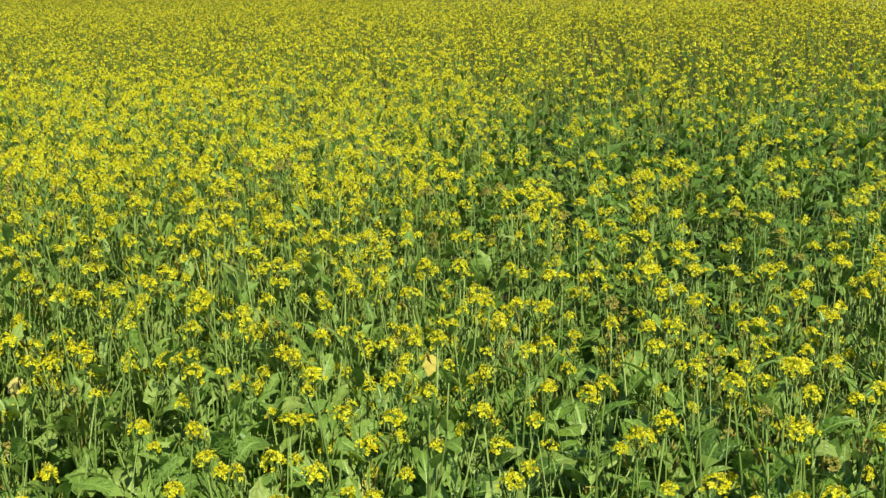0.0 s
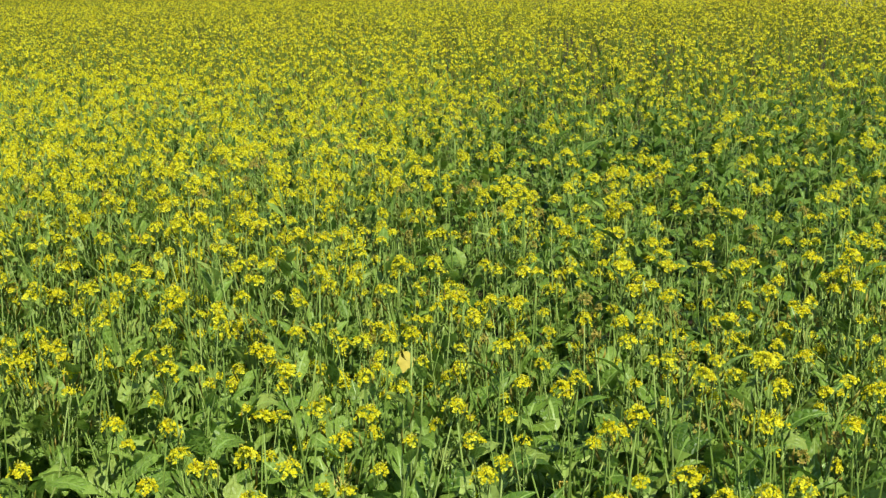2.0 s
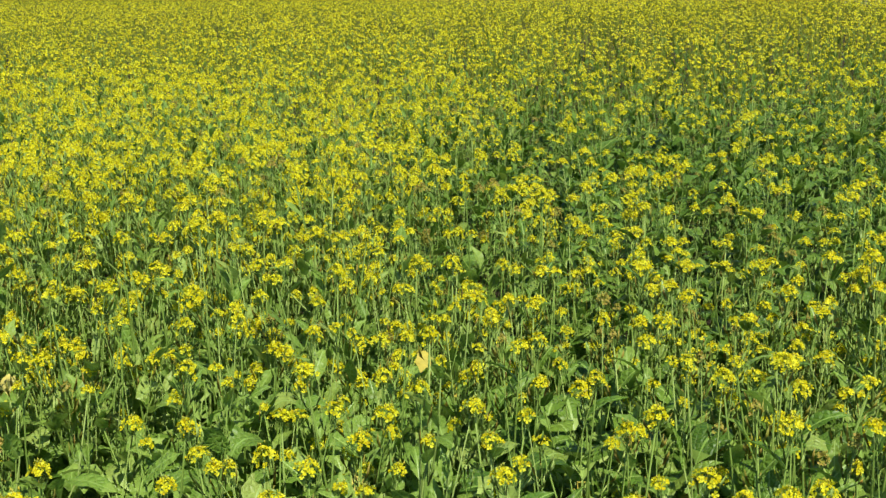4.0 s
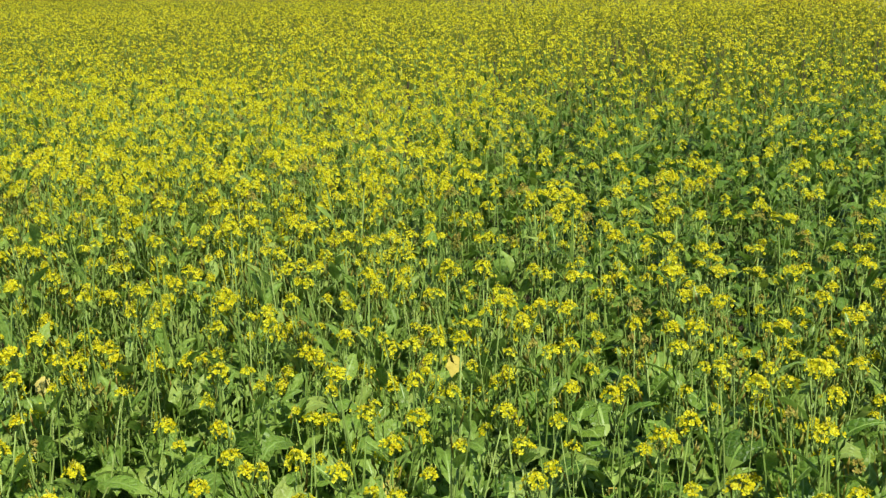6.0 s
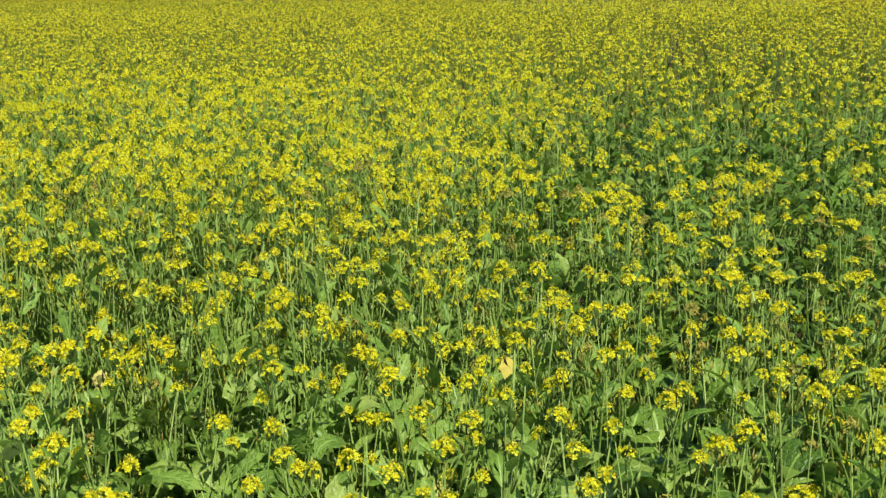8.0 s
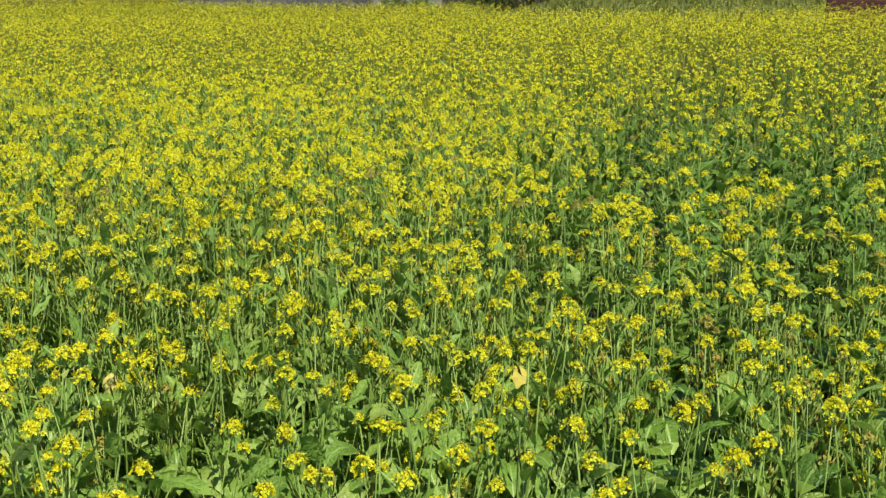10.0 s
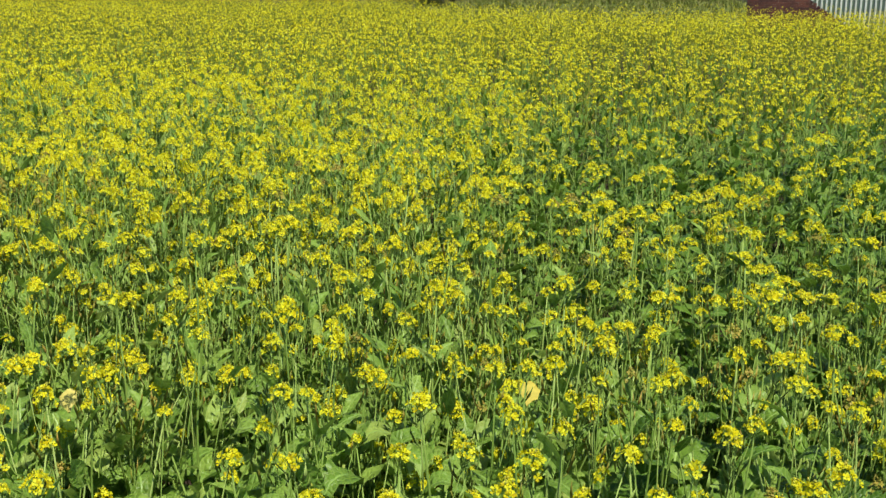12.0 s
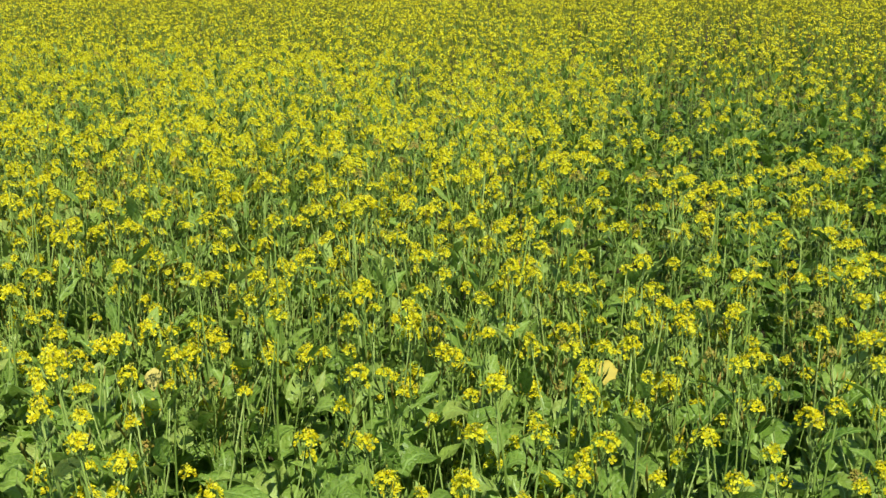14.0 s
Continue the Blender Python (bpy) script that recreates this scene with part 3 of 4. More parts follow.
STEP = 0.19
rows_y = 1.75
while rows_y < 9.5:
    x = -reach(rows_y)
    while x < reach(rows_y):
        px, py = x + rs.uniform(-0.09, 0.09), rows_y + rs.uniform(-0.09, 0.09)
        if in_field(px, py) and stands(px, py, rs):
            spots.append((px, py))
            if py > 2.9 and rs.random() < (0.65 if py < 3.6 else (0.98 if py < 5.5 else 0.55) - 0.55 * lush(px, py)):
                spots.append((px + rs.uniform(-0.1, 0.1), py + rs.uniform(-0.1, 0.1)))
        x += STEP
    rows_y += STEP
visible = [p for p in spots if abs(p[0] - 0.1) < 0.47 * (p[1] - 0.6) + 0.1 and min((p[0] - a) ** 2 + (p[1] - b) ** 2 for a, b in NEAR_HEADS) > 0.012]
visible.sort(key=lambda p: p[1])
rk = random.Random(31)
for hx, hy in NEAR_HEADS:
    set_plant(hx, hy, rk, True)
visible = [p for p in visible if p[1] > 2.9 or rk.random() < 0.5]
chosen = visible[:NEAR_LIMIT - len(NEAR_HEADS)]
for px, py in chosen:
    set_plant(px, py, rk)
taken = set(chosen)

# ---- the rest of the crop ----
CLOSE = [simple_plant(rnd, 0, 10 <= k < 15, k >= 10) for k in range(20)]
MID = [simple_plant(rnd, 1, 10 <= k < 15, k >= 10) for k in range(20)]
FAR = [simple_plant(rnd, 2, 10 <= k < 15, k >= 10) for k in range(20)]
TUFT = [simple_plant(rnd, 3, 10 <= k < 15, k >= 10) for k in range(20)]


def row_of(x, y, r, spread=0.16):
    spread += 0.06 * lush(x, y)
    hs = r.uniform(1 - spread, 1 + spread) * (1 - 0.14 * lush(x, y)) * (1 + 0.07 * noise.noise((x * 0.35, y * 0.35, 9.0)))
    if x > 5.5 and y > 34.0:
        hs *= 1.02
    s = r.uniform(0.85, 1.15)
    green = r.random() < 0.02 + 0.33 * lush(x, y)
    return (x, y, -0.02, r.uniform(0, 6.283), s, hs, 10 + r.randrange(5) if green else (15 + r.randrange(5) if r.random() < 1.3 * lush(x, y) else r.randrange(10)))


rf = random.Random(41)
rest = [p for p in spots if p not in taken and (p[1] > 2.9 or abs(p[0] - 0.1) > 0.47 * (p[1] - 0.6) + 0.1) and min((p[0] - a) ** 2 + (p[1] - b) ** 2 for a, b in NEAR_HEADS) > 0.008]
SPLIT = 5.5
close_rows = [row_of(x, y, rf) for x, y in rest if y < SPLIT]
mid_rows = [row_of(x, y, rf) for x, y in rest if y >= SPLIT]
tagged(scatter_mesh("mustard_crop_close", CLOSE, close_rows, PLANT_SLOTS), "thick stand of flowering mustard among the plants", "crop", kind="stuff")
tagged(scatter_mesh("mustard_crop", MID, mid_rows, PLANT_SLOTS), "dense yellow mustard crop in flower on dark soil", "crop", kind="stuff")


def low_leaf(r, fine):
    """A broad leaf on a thin stalk that comes up from the soil."""
    L = r.uniform(0.08, 0.13) if fine else r.uniform(0.06, 0.105)
    g = leaf(L, L * r.uniform(0.48, 0.64), r, rows=5 if fine else 4, broad=True, fine=fine, droop=r.uniform(0.4, 1.9), rise=r.uniform(0.2, 1.1))
    if fine:
        tube(g, [(-r.uniform(0.06, 0.2), r.uniform(-0.08, 0.08), -0.55), (-0.02, 0.0, -0.12), (0.004, 0.0, 0.004)], [0.002, 0.0018, 0.0015], 3, 2)
    else:
        g.add([(-0.123, 0, -0.5), (-0.12, 0.002, -0.5), (0.0015, 0, 0), (-0.0015, 0, 0)], [(0, 1, 2, 3)], 2)
    return g


LOW = [low_leaf(rnd, k < 12) if k < 8 or 12 <= k < 16 else deepen(low_leaf(rnd, k < 12)) for k in range(20)]
low_rows = []
for k in range(11000):
    fine = k < 5300
    y = rf.uniform(2.1, 4.6) if fine else rf.uniform(4.4, 10.5)
    x = rf.uniform(-1, 1) * (0.5 * (y - 0.6) + 0.4)
    bare = noise.noise((x * 3.1, y * 3.1, 7.0)) if y < 4.4 else 0.0
    if (bare > 0.25 and rf.random() < 0.85) or (x > 0.5 and y < 4.0 and rf.random() < 0.5) or (x < 0.2 and y < 2.8 and rf.random() < 0.45):
        continue
    low_rows.append((x, y, (rf.uniform(0.2, 0.64 if y > 2.7 else 0.45) if y < 3.4 else rf.uniform(0.05, 0.45)) if fine else rf.uniform(0.05, 0.5), rf.uniform(0, 6.283), rf.uniform(0.75, 1.2), rf.uniform(0.9, 1.1),
                     (8 + rf.randrange(4) if x > 0.3 and rf.random() < 0.8 else rf.randrange(9)) if fine else (16 if lush(x, y) > 0.25 or rf.random() < 0.3 else 12) + rf.randrange(4)))
for k in range(7500):
    y = rf.uniform(4.4, 14.0)
    x = rf.uniform(-0.1, 0.56) * y
    if rf.random() < lush(x, y):
        low_rows.append((x, y, rf.uniform(0.05, 0.55), rf.uniform(0, 6.283), rf.uniform(0.6, 1.05), rf.uniform(0.9, 1.1), 16 + rf.randrange(4)))
tagged(scatter_mesh("undergrowth_leaves", LOW, low_rows, PLANT_SLOTS), "low green leaves covering the soil between the stalks", "undergrowth", kind="stuff")


def scatter(y0, y1, step, half):
    rows, y = [], y0
    while y < y1:
        x = -half(y)
        while x < half(y):
            px, py = x + rf.uniform(-0.5, 0.5) * step, y + rf.uniform(-0.5, 0.5) * step
            if in_field(px, py) and stands(px, py, rf):
                rows.append(row_of(px, py, rf))
            x += step
        y += step
    return rows


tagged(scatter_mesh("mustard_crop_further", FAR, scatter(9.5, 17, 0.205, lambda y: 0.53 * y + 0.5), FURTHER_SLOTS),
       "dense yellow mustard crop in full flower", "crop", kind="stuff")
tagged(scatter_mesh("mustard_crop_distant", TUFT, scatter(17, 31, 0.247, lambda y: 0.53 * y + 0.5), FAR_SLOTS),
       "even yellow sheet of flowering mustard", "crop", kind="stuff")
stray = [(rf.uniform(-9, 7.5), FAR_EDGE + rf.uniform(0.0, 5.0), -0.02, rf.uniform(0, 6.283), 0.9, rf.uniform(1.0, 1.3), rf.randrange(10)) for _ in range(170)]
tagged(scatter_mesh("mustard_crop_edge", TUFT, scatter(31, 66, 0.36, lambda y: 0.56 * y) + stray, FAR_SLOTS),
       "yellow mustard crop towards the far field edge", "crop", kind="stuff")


def sideways():
    """The crop to both sides of the stand ahead, up to the field's edges."""
    rows, y = [], 1.8
    while y < 31:
        for side in (-1, 1):
            inner = reach(y) if y < 9.5 else 0.53 * y + 0.5
            x = inner + 0.1
            while x < 17:
                px, py = side * (x + rf.uniform(-0.12, 0.12)), y + rf.uniform(-0.12, 0.12)
                if in_field(px, py):
                    row = row_of(px, py, rf)
                    rows.append(row if x < inner + 2.5 and y < 9.5 else (*row[:6], row[6] + 20))
                x += 0.27 if y < 12 else 0.4
        y += 0.27 if y < 12 else 0.4
    return rows


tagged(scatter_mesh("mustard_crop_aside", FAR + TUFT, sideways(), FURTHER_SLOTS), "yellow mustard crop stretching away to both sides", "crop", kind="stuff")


# ---- withered leaves, each hanging on the plant that it belongs to ----
def withered(x, y, z, length, turn, tilt):
    """A pale dry leaf on the plant nearest to x, y."""
    bx, by, plant = min(near_plants, key=lambda p: (p[0] - x) ** 2 + (p[1] - y) ** 2)
    g = leaf(length * 0.62, length * 0.42, random.Random(int(x * 1000) + 3), droop=0.5, rise=1.0)
    for i, slot in enumerate(g.m):
        g.m[i] = 0
    ob = part("leaf", g.mesh("withered_leaf", [M_DRY]), None, plant, "withered pale yellow leaf")
    ob.matrix_basis = plant.matrix_basis.inverted() @ (Matrix.Translation((x, y, z)) @ pose(0, 0, 0, tilt, 0, turn))


for x, y, z, length, turn, tilt in ((0.118, 3.3, 0.70, 0.092, 80, 10), (-0.806, 3.1, 0.725, 0.088, 100, -10), (0.167, 3.477, 0.538, 0.077, 60, 20),
                                    (0.026, 2.76, 0.625, 0.10, 100, 10), (0.727, 3.030, 0.462, 0.088, 70, -20),
                                    (0.490, 3.173, 0.424, 0.088, 75, 15), (0.917, 3.268, 0.481, 0.077, 95, -15)):
    withered(x, y, z, length, turn, tilt)


# ---- grass strip between the crop and the yards behind ----
def blade_tuft(r, n, tall, wide):
    g = Geo()
    for _ in range(n):
        a, b = r.uniform(0, 6.28), r.uniform(0, wide)
        p = Vector((b * math.cos(a), b * math.sin(a), 0))
        d = Vector((math.cos(a), math.sin(a), 0)) * r.uniform(0.1, 0.6) * tall
        h, w = tall * r.uniform(0.5, 1.1), Vector((-math.sin(a), math.cos(a), 0)) * 0.012
        g.add([p - w, p + w, p + d * 0.4 + w * 0.8 + Vector((0, 0, h * 0.7)), p + d * 0.4 - w * 0.8 + Vector((0, 0, h * 0.7)), p + d + Vector((0, 0, h))],
              [(0, 1, 2, 3), (3, 2, 4)], 0)
    return g


rg = random.Random(61)
GRASS = [blade_tuft(rg, 8, 0.4, 0.16) for _ in range(8)]


def bank_height(x, y):
    """The grassy bank that rises from the crop's edge to the yards."""
    rise = max(0.0, min(1.0, (y - 40.0) / 14.0)) * max(0.0, min(1.0, (x + 4.5) / 4.0)) * max(0.0, min(1.0, (58.0 - y) / 2.0)) * max(0.0, min(1.0, (12.0 - x) / 1.5))
    return 0.95 * rise ** 0.8 + 0.06 * noise.noise((x * 0.5, y * 0.5, 2.0)) * (rise > 0) - 0.05


def build_bank():
    g = Geo()
    nx, ny = 42, 40
    for j in range(ny + 1):
        for i in range(nx + 1):
            x, y = -4.5 + 16.5 * i / nx, 40.0 + 18.0 * j / ny
            g.v.append((x, y, bank_height(x, y)))
    for j in range(ny):
        for i in range(nx):
            k = j * (nx + 1) + i
            g.f.append((k, k + 1, k + nx + 2, k + nx + 1))
            g.m.append(0)
    tagged(new("ground_bank", g.mesh("ground_bank", [M_TURF])), "low grassy bank between the crop and the yards", "bank", kind="structure")


build_bank()
grass_rows = []
for _ in range(5600):
    x, y = rg.uniform(-8, 14), rg.uniform(31.5, 62)
    if in_field(x, y) or (x > 7.5 and 37.5 < y < 44.5):
        continue
    on_bank = -4.0 < x < 11.8 and 40.5 < y < 57.8
    k = rg.uniform(0.35, 0.75) if on_bank else (rg.uniform(1.6, 2.4) if y > 41.0 else rg.uniform(0.8, 1.3))
    grass_rows.append((x, y, bank_height(x, y) if on_bank else -0.03, rg.uniform(0, 6.28), 1.5, k, rg.randrange(8)))
for _ in range(900):
    x = rg.uniform(-31, -6)
    y = 52.2 + (-9.6 - x) * 1.04 if x < -9.6 else rg.uniform(50.6, 52.2)
    grass_rows.append((x, y + rg.uniform(-0.9, 0.1), -0.03, rg.uniform(0, 6.28), 1.6, rg.uniform(0.8, 2.2) * (1.3 if x > -9.6 else 0.9), rg.randrange(8)))
tagged(scatter_mesh("grass_strip", GRASS, grass_rows, [M_GRASS]), "rough green grass along the far field edge", "grass", kind="stuff")

# a second field beyond the wall's end, and the dry bank before it
bank_rows = [(x, 69.0 + rg.uniform(-0.5, 0.5), -0.03, rg.uniform(0, 6.28), 2.2, rg.uniform(2.2, 2.32), rg.randrange(8))
             for x in (rg.uniform(-75, -24) for _ in range(1100))]
tagged(scatter_mesh("dry_bank_grass", GRASS, bank_rows, [M_SHRUB]), "strip of dry brown grass between two fields", "grass", kind="stuff")
far_rows = []
for _ in range(1900):
    y = 72 + 150 * rg.random() ** 1.6
    x = rg.uniform(-0.56, -0.33) * y
    far_rows.append((x, y, 0.0, rg.uniform(0, 6.28), 2.6, rg.uniform(0.9, 1.15), rg.randrange(10)))
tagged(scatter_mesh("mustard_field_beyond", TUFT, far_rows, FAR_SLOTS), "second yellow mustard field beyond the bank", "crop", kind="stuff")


# ---- distant sky with thin clouds, far behind everything ----
def sky_backdrop():
    m = bpy.data.materials.new("distant_sky")
    m.use_nodes = True
    nt = m.node_tree
    nt.nodes.remove(nt.nodes["Principled BSDF"])
    e = nt.nodes.new("ShaderNodeEmission")
    cloud = ramp(nt, noise_node(nt, 0.006, 5.0, 0.6, True), [(0.5, (0.18, 0.31, 0.41)), (0.72, (0.52, 0.57, 0.60))])
    nt.links.new(cloud, e.inputs[0])
    e.inputs[1].default_value = 0.8
    nt.links.new(e.outputs[0], nt.nodes["Material Output"].inputs[0])
    g = Geo()
    n = 24
    for i in range(n + 1):
        a = radians(-50 + 100 * i / n)
        for z in (-5, 260):
            g.v.append((2300 * math.sin(a), 2300 * math.cos(a), z))
    for i in range(n):
        g.f.append((2 * i, 2 * i + 2, 2 * i + 3, 2 * i + 1))
        g.m.append(0)
    tagged(new("backdrop", g.mesh("backdrop", [m])), "pale blue distant sky with thin white clouds", "sky", kind="structure")


sky_backdrop()


# ---- walls at the far edge ----
def slab_mesh(w, h, d, bevel=0.012):
    me = bpy.data.meshes.new("slab")
    bm = box(0, -d / 2, 0, w, d / 2, h, bevel)
    bm.to_mesh(me)
    bm.free()
    return me


def panel_wall(name, a, b, bays, height, courses, mat, cap_mat, label, post_mat, foot=0):
    """A wall of stacked concrete slabs between posts, from a to b."""
    a, b = Vector((*a, 0)), Vector((*b, 0))
    d = b - a
    bay = d.length / bays
    wall = thing(name, label, "wall", Matrix.Translation(a) @ Matrix.Rotation(math.atan2(d.y, d.x), 4, "Z"), kind="structure")
    slab = slab_mesh(bay - 0.14, height / courses - 0.004, 0.06, 0.014)
    slab.materials.append(mat)
    post = slab_mesh(0.16, height + 0.2, 0.11, 0.015)
    post.materials.append(post_mat)
    dark_slab = slab_mesh(bay - 0.14, height / courses - 0.004, 0.06, 0.014)
    dark_slab.materials.append(M_FOOT)
    cap = slab_mesh(bay - 0.165, 0.15, 0.16)
    cap.materials.append(cap_mat)
    r = random.Random(bays)
    for i in range(bays + 1):
        part("post", post, None, wall).location = (i * bay - 0.08, 0, -0.03)
    for i in range(bays):
        for c in range(courses):
            part("slab", dark_slab if c + r.choice((0, 0, 0, 1)) < foot else slab, None, wall).location = (i * bay + 0.07, r.uniform(-0.006, 0.006), c * height / courses)
        part("cap", cap, None, wall).location = (i * bay + 0.0825, 0, height - 0.008)
    return wall


panel_wall("wall_1", (-24.35, 68.2), (-9.65, 52.9), 13, 1.93, 8, M_CONCRETE, M_CAP, "weathered grey concrete panel wall with a dark cap", M_CONCRETE, 3)
panel_wall("wall_2", (-9.45, 52.8), (-6.45, 53.2), 2, 1.9, 9, M_CONCRETE_LIGHT, M_CAP, "pale concrete slab wall with dark timber above", M_CONCRETE_LIGHT)


# ---- buildings ----
def window(parent, x, z, w, h, y, frame_mat, bars=1):
    """A framed window on the front of a house; y is the front plane."""
    bm = bmesh.new()
    for x0, z0, x1, z1 in ((0, 0, w, 0.08), (0, h - 0.08, w, h), (0, 0.08, 0.08, h - 0.08), (w - 0.08, 0.08, w, h - 0.08)):
        box(x + x0, y - 0.05, z + z0, x + x1, y + 0.03, z + z1, bm=bm)
    for k in range(bars):
        xx = x + w * (k + 1) / (bars + 1)
        box(xx - 0.025, y - 0.04, z + 0.08, xx + 0.025, y + 0.02, z + h - 0.08, bm=bm)
    f = part("window", bm, frame_mat, parent)
    part("pane", box(x + 0.07, y - 0.012, z + 0.07, x + w - 0.07, y - 0.004, z + h - 0.07), M_GLASS, f)
    return f


def house(name, label, x, y, w, d, h, wall_mat, roof_mat, turn=0.0, storeys=1, per_storey=3, frame_mat=None, pitched=False, balcony=False):
    """A plain house with its storeys, windows, sills, door and roof. The front faces the viewer."""
    ob = thing(name, label, "house", Matrix.Translation((x, y, 0)) @ Matrix.Rotation(radians(turn), 4, "Z"))
    part("wall", box(-w / 2, 0, -0.1, w / 2, d, h, 0.03), wall_mat, ob)
    if pitched:
        bm = bmesh.new()
        vs = [bm.verts.new(p) for p in ((-w / 2 - 0.3, -0.4, h + 0.003), (w / 2 + 0.3, -0.4, h + 0.003), (w / 2 + 0.3, d + 0.4, h + 0.003),
                                        (-w / 2 - 0.3, d + 0.4, h + 0.003), (-w / 2 - 0.3, d / 2, h + d * 0.28), (w / 2 + 0.3, d / 2, h + d * 0.28))]
        for f in ((0, 1, 5, 4), (2, 3, 4, 5), (0, 4, 3), (1, 2, 5), (3, 2, 1, 0)):
            bm.faces.new([vs[i] for i in f])
        part("roof", bm, roof_mat, ob)
    else:
        part("roof", box(-w / 2 - 0.15, -0.15, h + 0.004, w / 2 + 0.15, d + 0.15, h + 0.22, 0.03), roof_mat, ob)
    sh = h / storeys
    for st in range(storeys):
        for k in range(per_storey):
            ww = min(1.6, w / per_storey * 0.5)
            window(ob, -w / 2 + (k + 0.5) * w / per_storey - ww / 2, st * sh + sh * 0.32, ww, sh * 0.45, 0, frame_mat or M_WHITE)
        if balcony and st:
            part("balcony", box(-w / 2 + 0.2, -1.1, st * sh - 0.1, w / 2 - 0.2, -0.004, st * sh + 0.75, 0.03), wall_mat, ob)
    return ob


# grey house behind the long wall, with pale pillars
grey = house("grey_house", "grey rendered house behind the concrete wall", -15.9, 66.5, 5.9, 7, 3.6, M_RENDER_GREY, M_ROOF, -10, 1, 3, M_DARK)
for px in (-2.7, -0.95, 1.85):
    part("pillar", box(px - 0.14, -0.5, -0.1, px + 0.14, -0.22, 3.1, 0.02), M_WHITE, grey, "white painted pillar")
part("porch_roof", box(-2.95, -0.6, 3.104, 2.95, -0.004, 3.26, 0.02), M_ROOF, grey)
house("white_house", "white house behind the wall's far end", -27.0, 86, 4.4, 6, 3.0, M_WHITE, M_ROOF, -12, 1, 3, M_DARK)

# dark timber shed over the pale wall
shed = thing("timber_shed", "dark open timber shed behind the pale wall", "shed", pose(-8.0, 54.2, 0, 0, 0, 8))
part("back_wall", box(-2.2, 2.6, -0.1, 1.4, 2.72, 3.1), M_DARK, shed)
part("side_wall", box(-2.32, 0.0, -0.1, -2.204, 2.72, 3.1), M_DARK, shed)
part("roof", box(-2.5, -0.5, 3.104, 1.5, 3.0, 3.2, 0.02), M_ROOF, shed)
for px in (-2.0, -0.1, 0.1, 1.4):
    part("post", box(px - 0.06, -0.2, -0.1, px + 0.06, -0.08, 3.1, 0.01), M_DARK, shed)
for k in range(9):
    part("bar", box(0.25 + k * 0.125, -0.16, 1.7, 0.28 + k * 0.125, -0.13, 3.1), M_PIPE, shed)
part("rail", box(0.2, -0.165, 1.64, 1.3, -0.125, 1.696), M_PIPE, shed)

# far white houses and the tower across the second field
FAR_Y = 500.0
for sx, w, h, st, label in ((-0.459, 11, 4.9, 1, "low white hall far across the fields"),
                            (-0.4206, 7.5, 3.2, 1, "low white building far across the fields"),
                            (-0.394, 8.8, 8.4, 3, "white three-storey house far across the fields"),
                            (-0.3785, 6.5, 8.6, 3, "narrow white house far across the fields"),
                            (-0.4685, 6.5, 4.2, 1, "small white hut by the far field")):
    house("white_house", label, sx * (FAR_Y + (0 if st < 3 else 12)) - 1.5, FAR_Y + (0 if st < 3 else 12), w, 9, h, M_WHITE, M_WHITE if st > 1 else M_ROOF, 18, st, max(2, int(w / 3.2)), M_RENDER_GREY, balcony=st > 2)
house("red_roofed_house", "white house with a red tiled roof far off", -0.3657 * 520, 520, 6.5, 7, 6.0, M_WHITE, M_ROOF_RED, 18, 2, 2, M_RENDER_GREY, pitched=True)
house("white_house", "white gabled hall far across the fields", -0.4475 * 540, 540, 9.0, 8, 4.6, M_WHITE, M_ROOF, 18, 1, 3, M_RENDER_GREY, pitched=True)
tower = house("tan_tower", "tan concrete tower block far across the fields", -0.4355 * 515, 515, 7.2, 9, 16, M_TOWER, M_TOWER, 18, 5, 1, M_TOWER)
part("annex", box(-6.4, 1.0, -0.1, -3.604, 8.0, 11.0, 0.05), M_WHITE, tower, "cream-painted side block")
pole = thing("utility_pole", "thin grey utility pole by the far field", "pole", pose(-0.412 * 300, 300, 0))
g = Geo()
tube(g, [(0, 0, -0.2), (0, 0, 5), (0, 0, 10)], [0.17, 0.14, 0.1], 8, 0)
part("shaft", g.mesh("shaft", [M_CONCRETE]), None, pole)
part("crossarm", box(-0.9, -0.17, 8.9, 0.9, -0.05, 9.05), M_PIPE, pole)


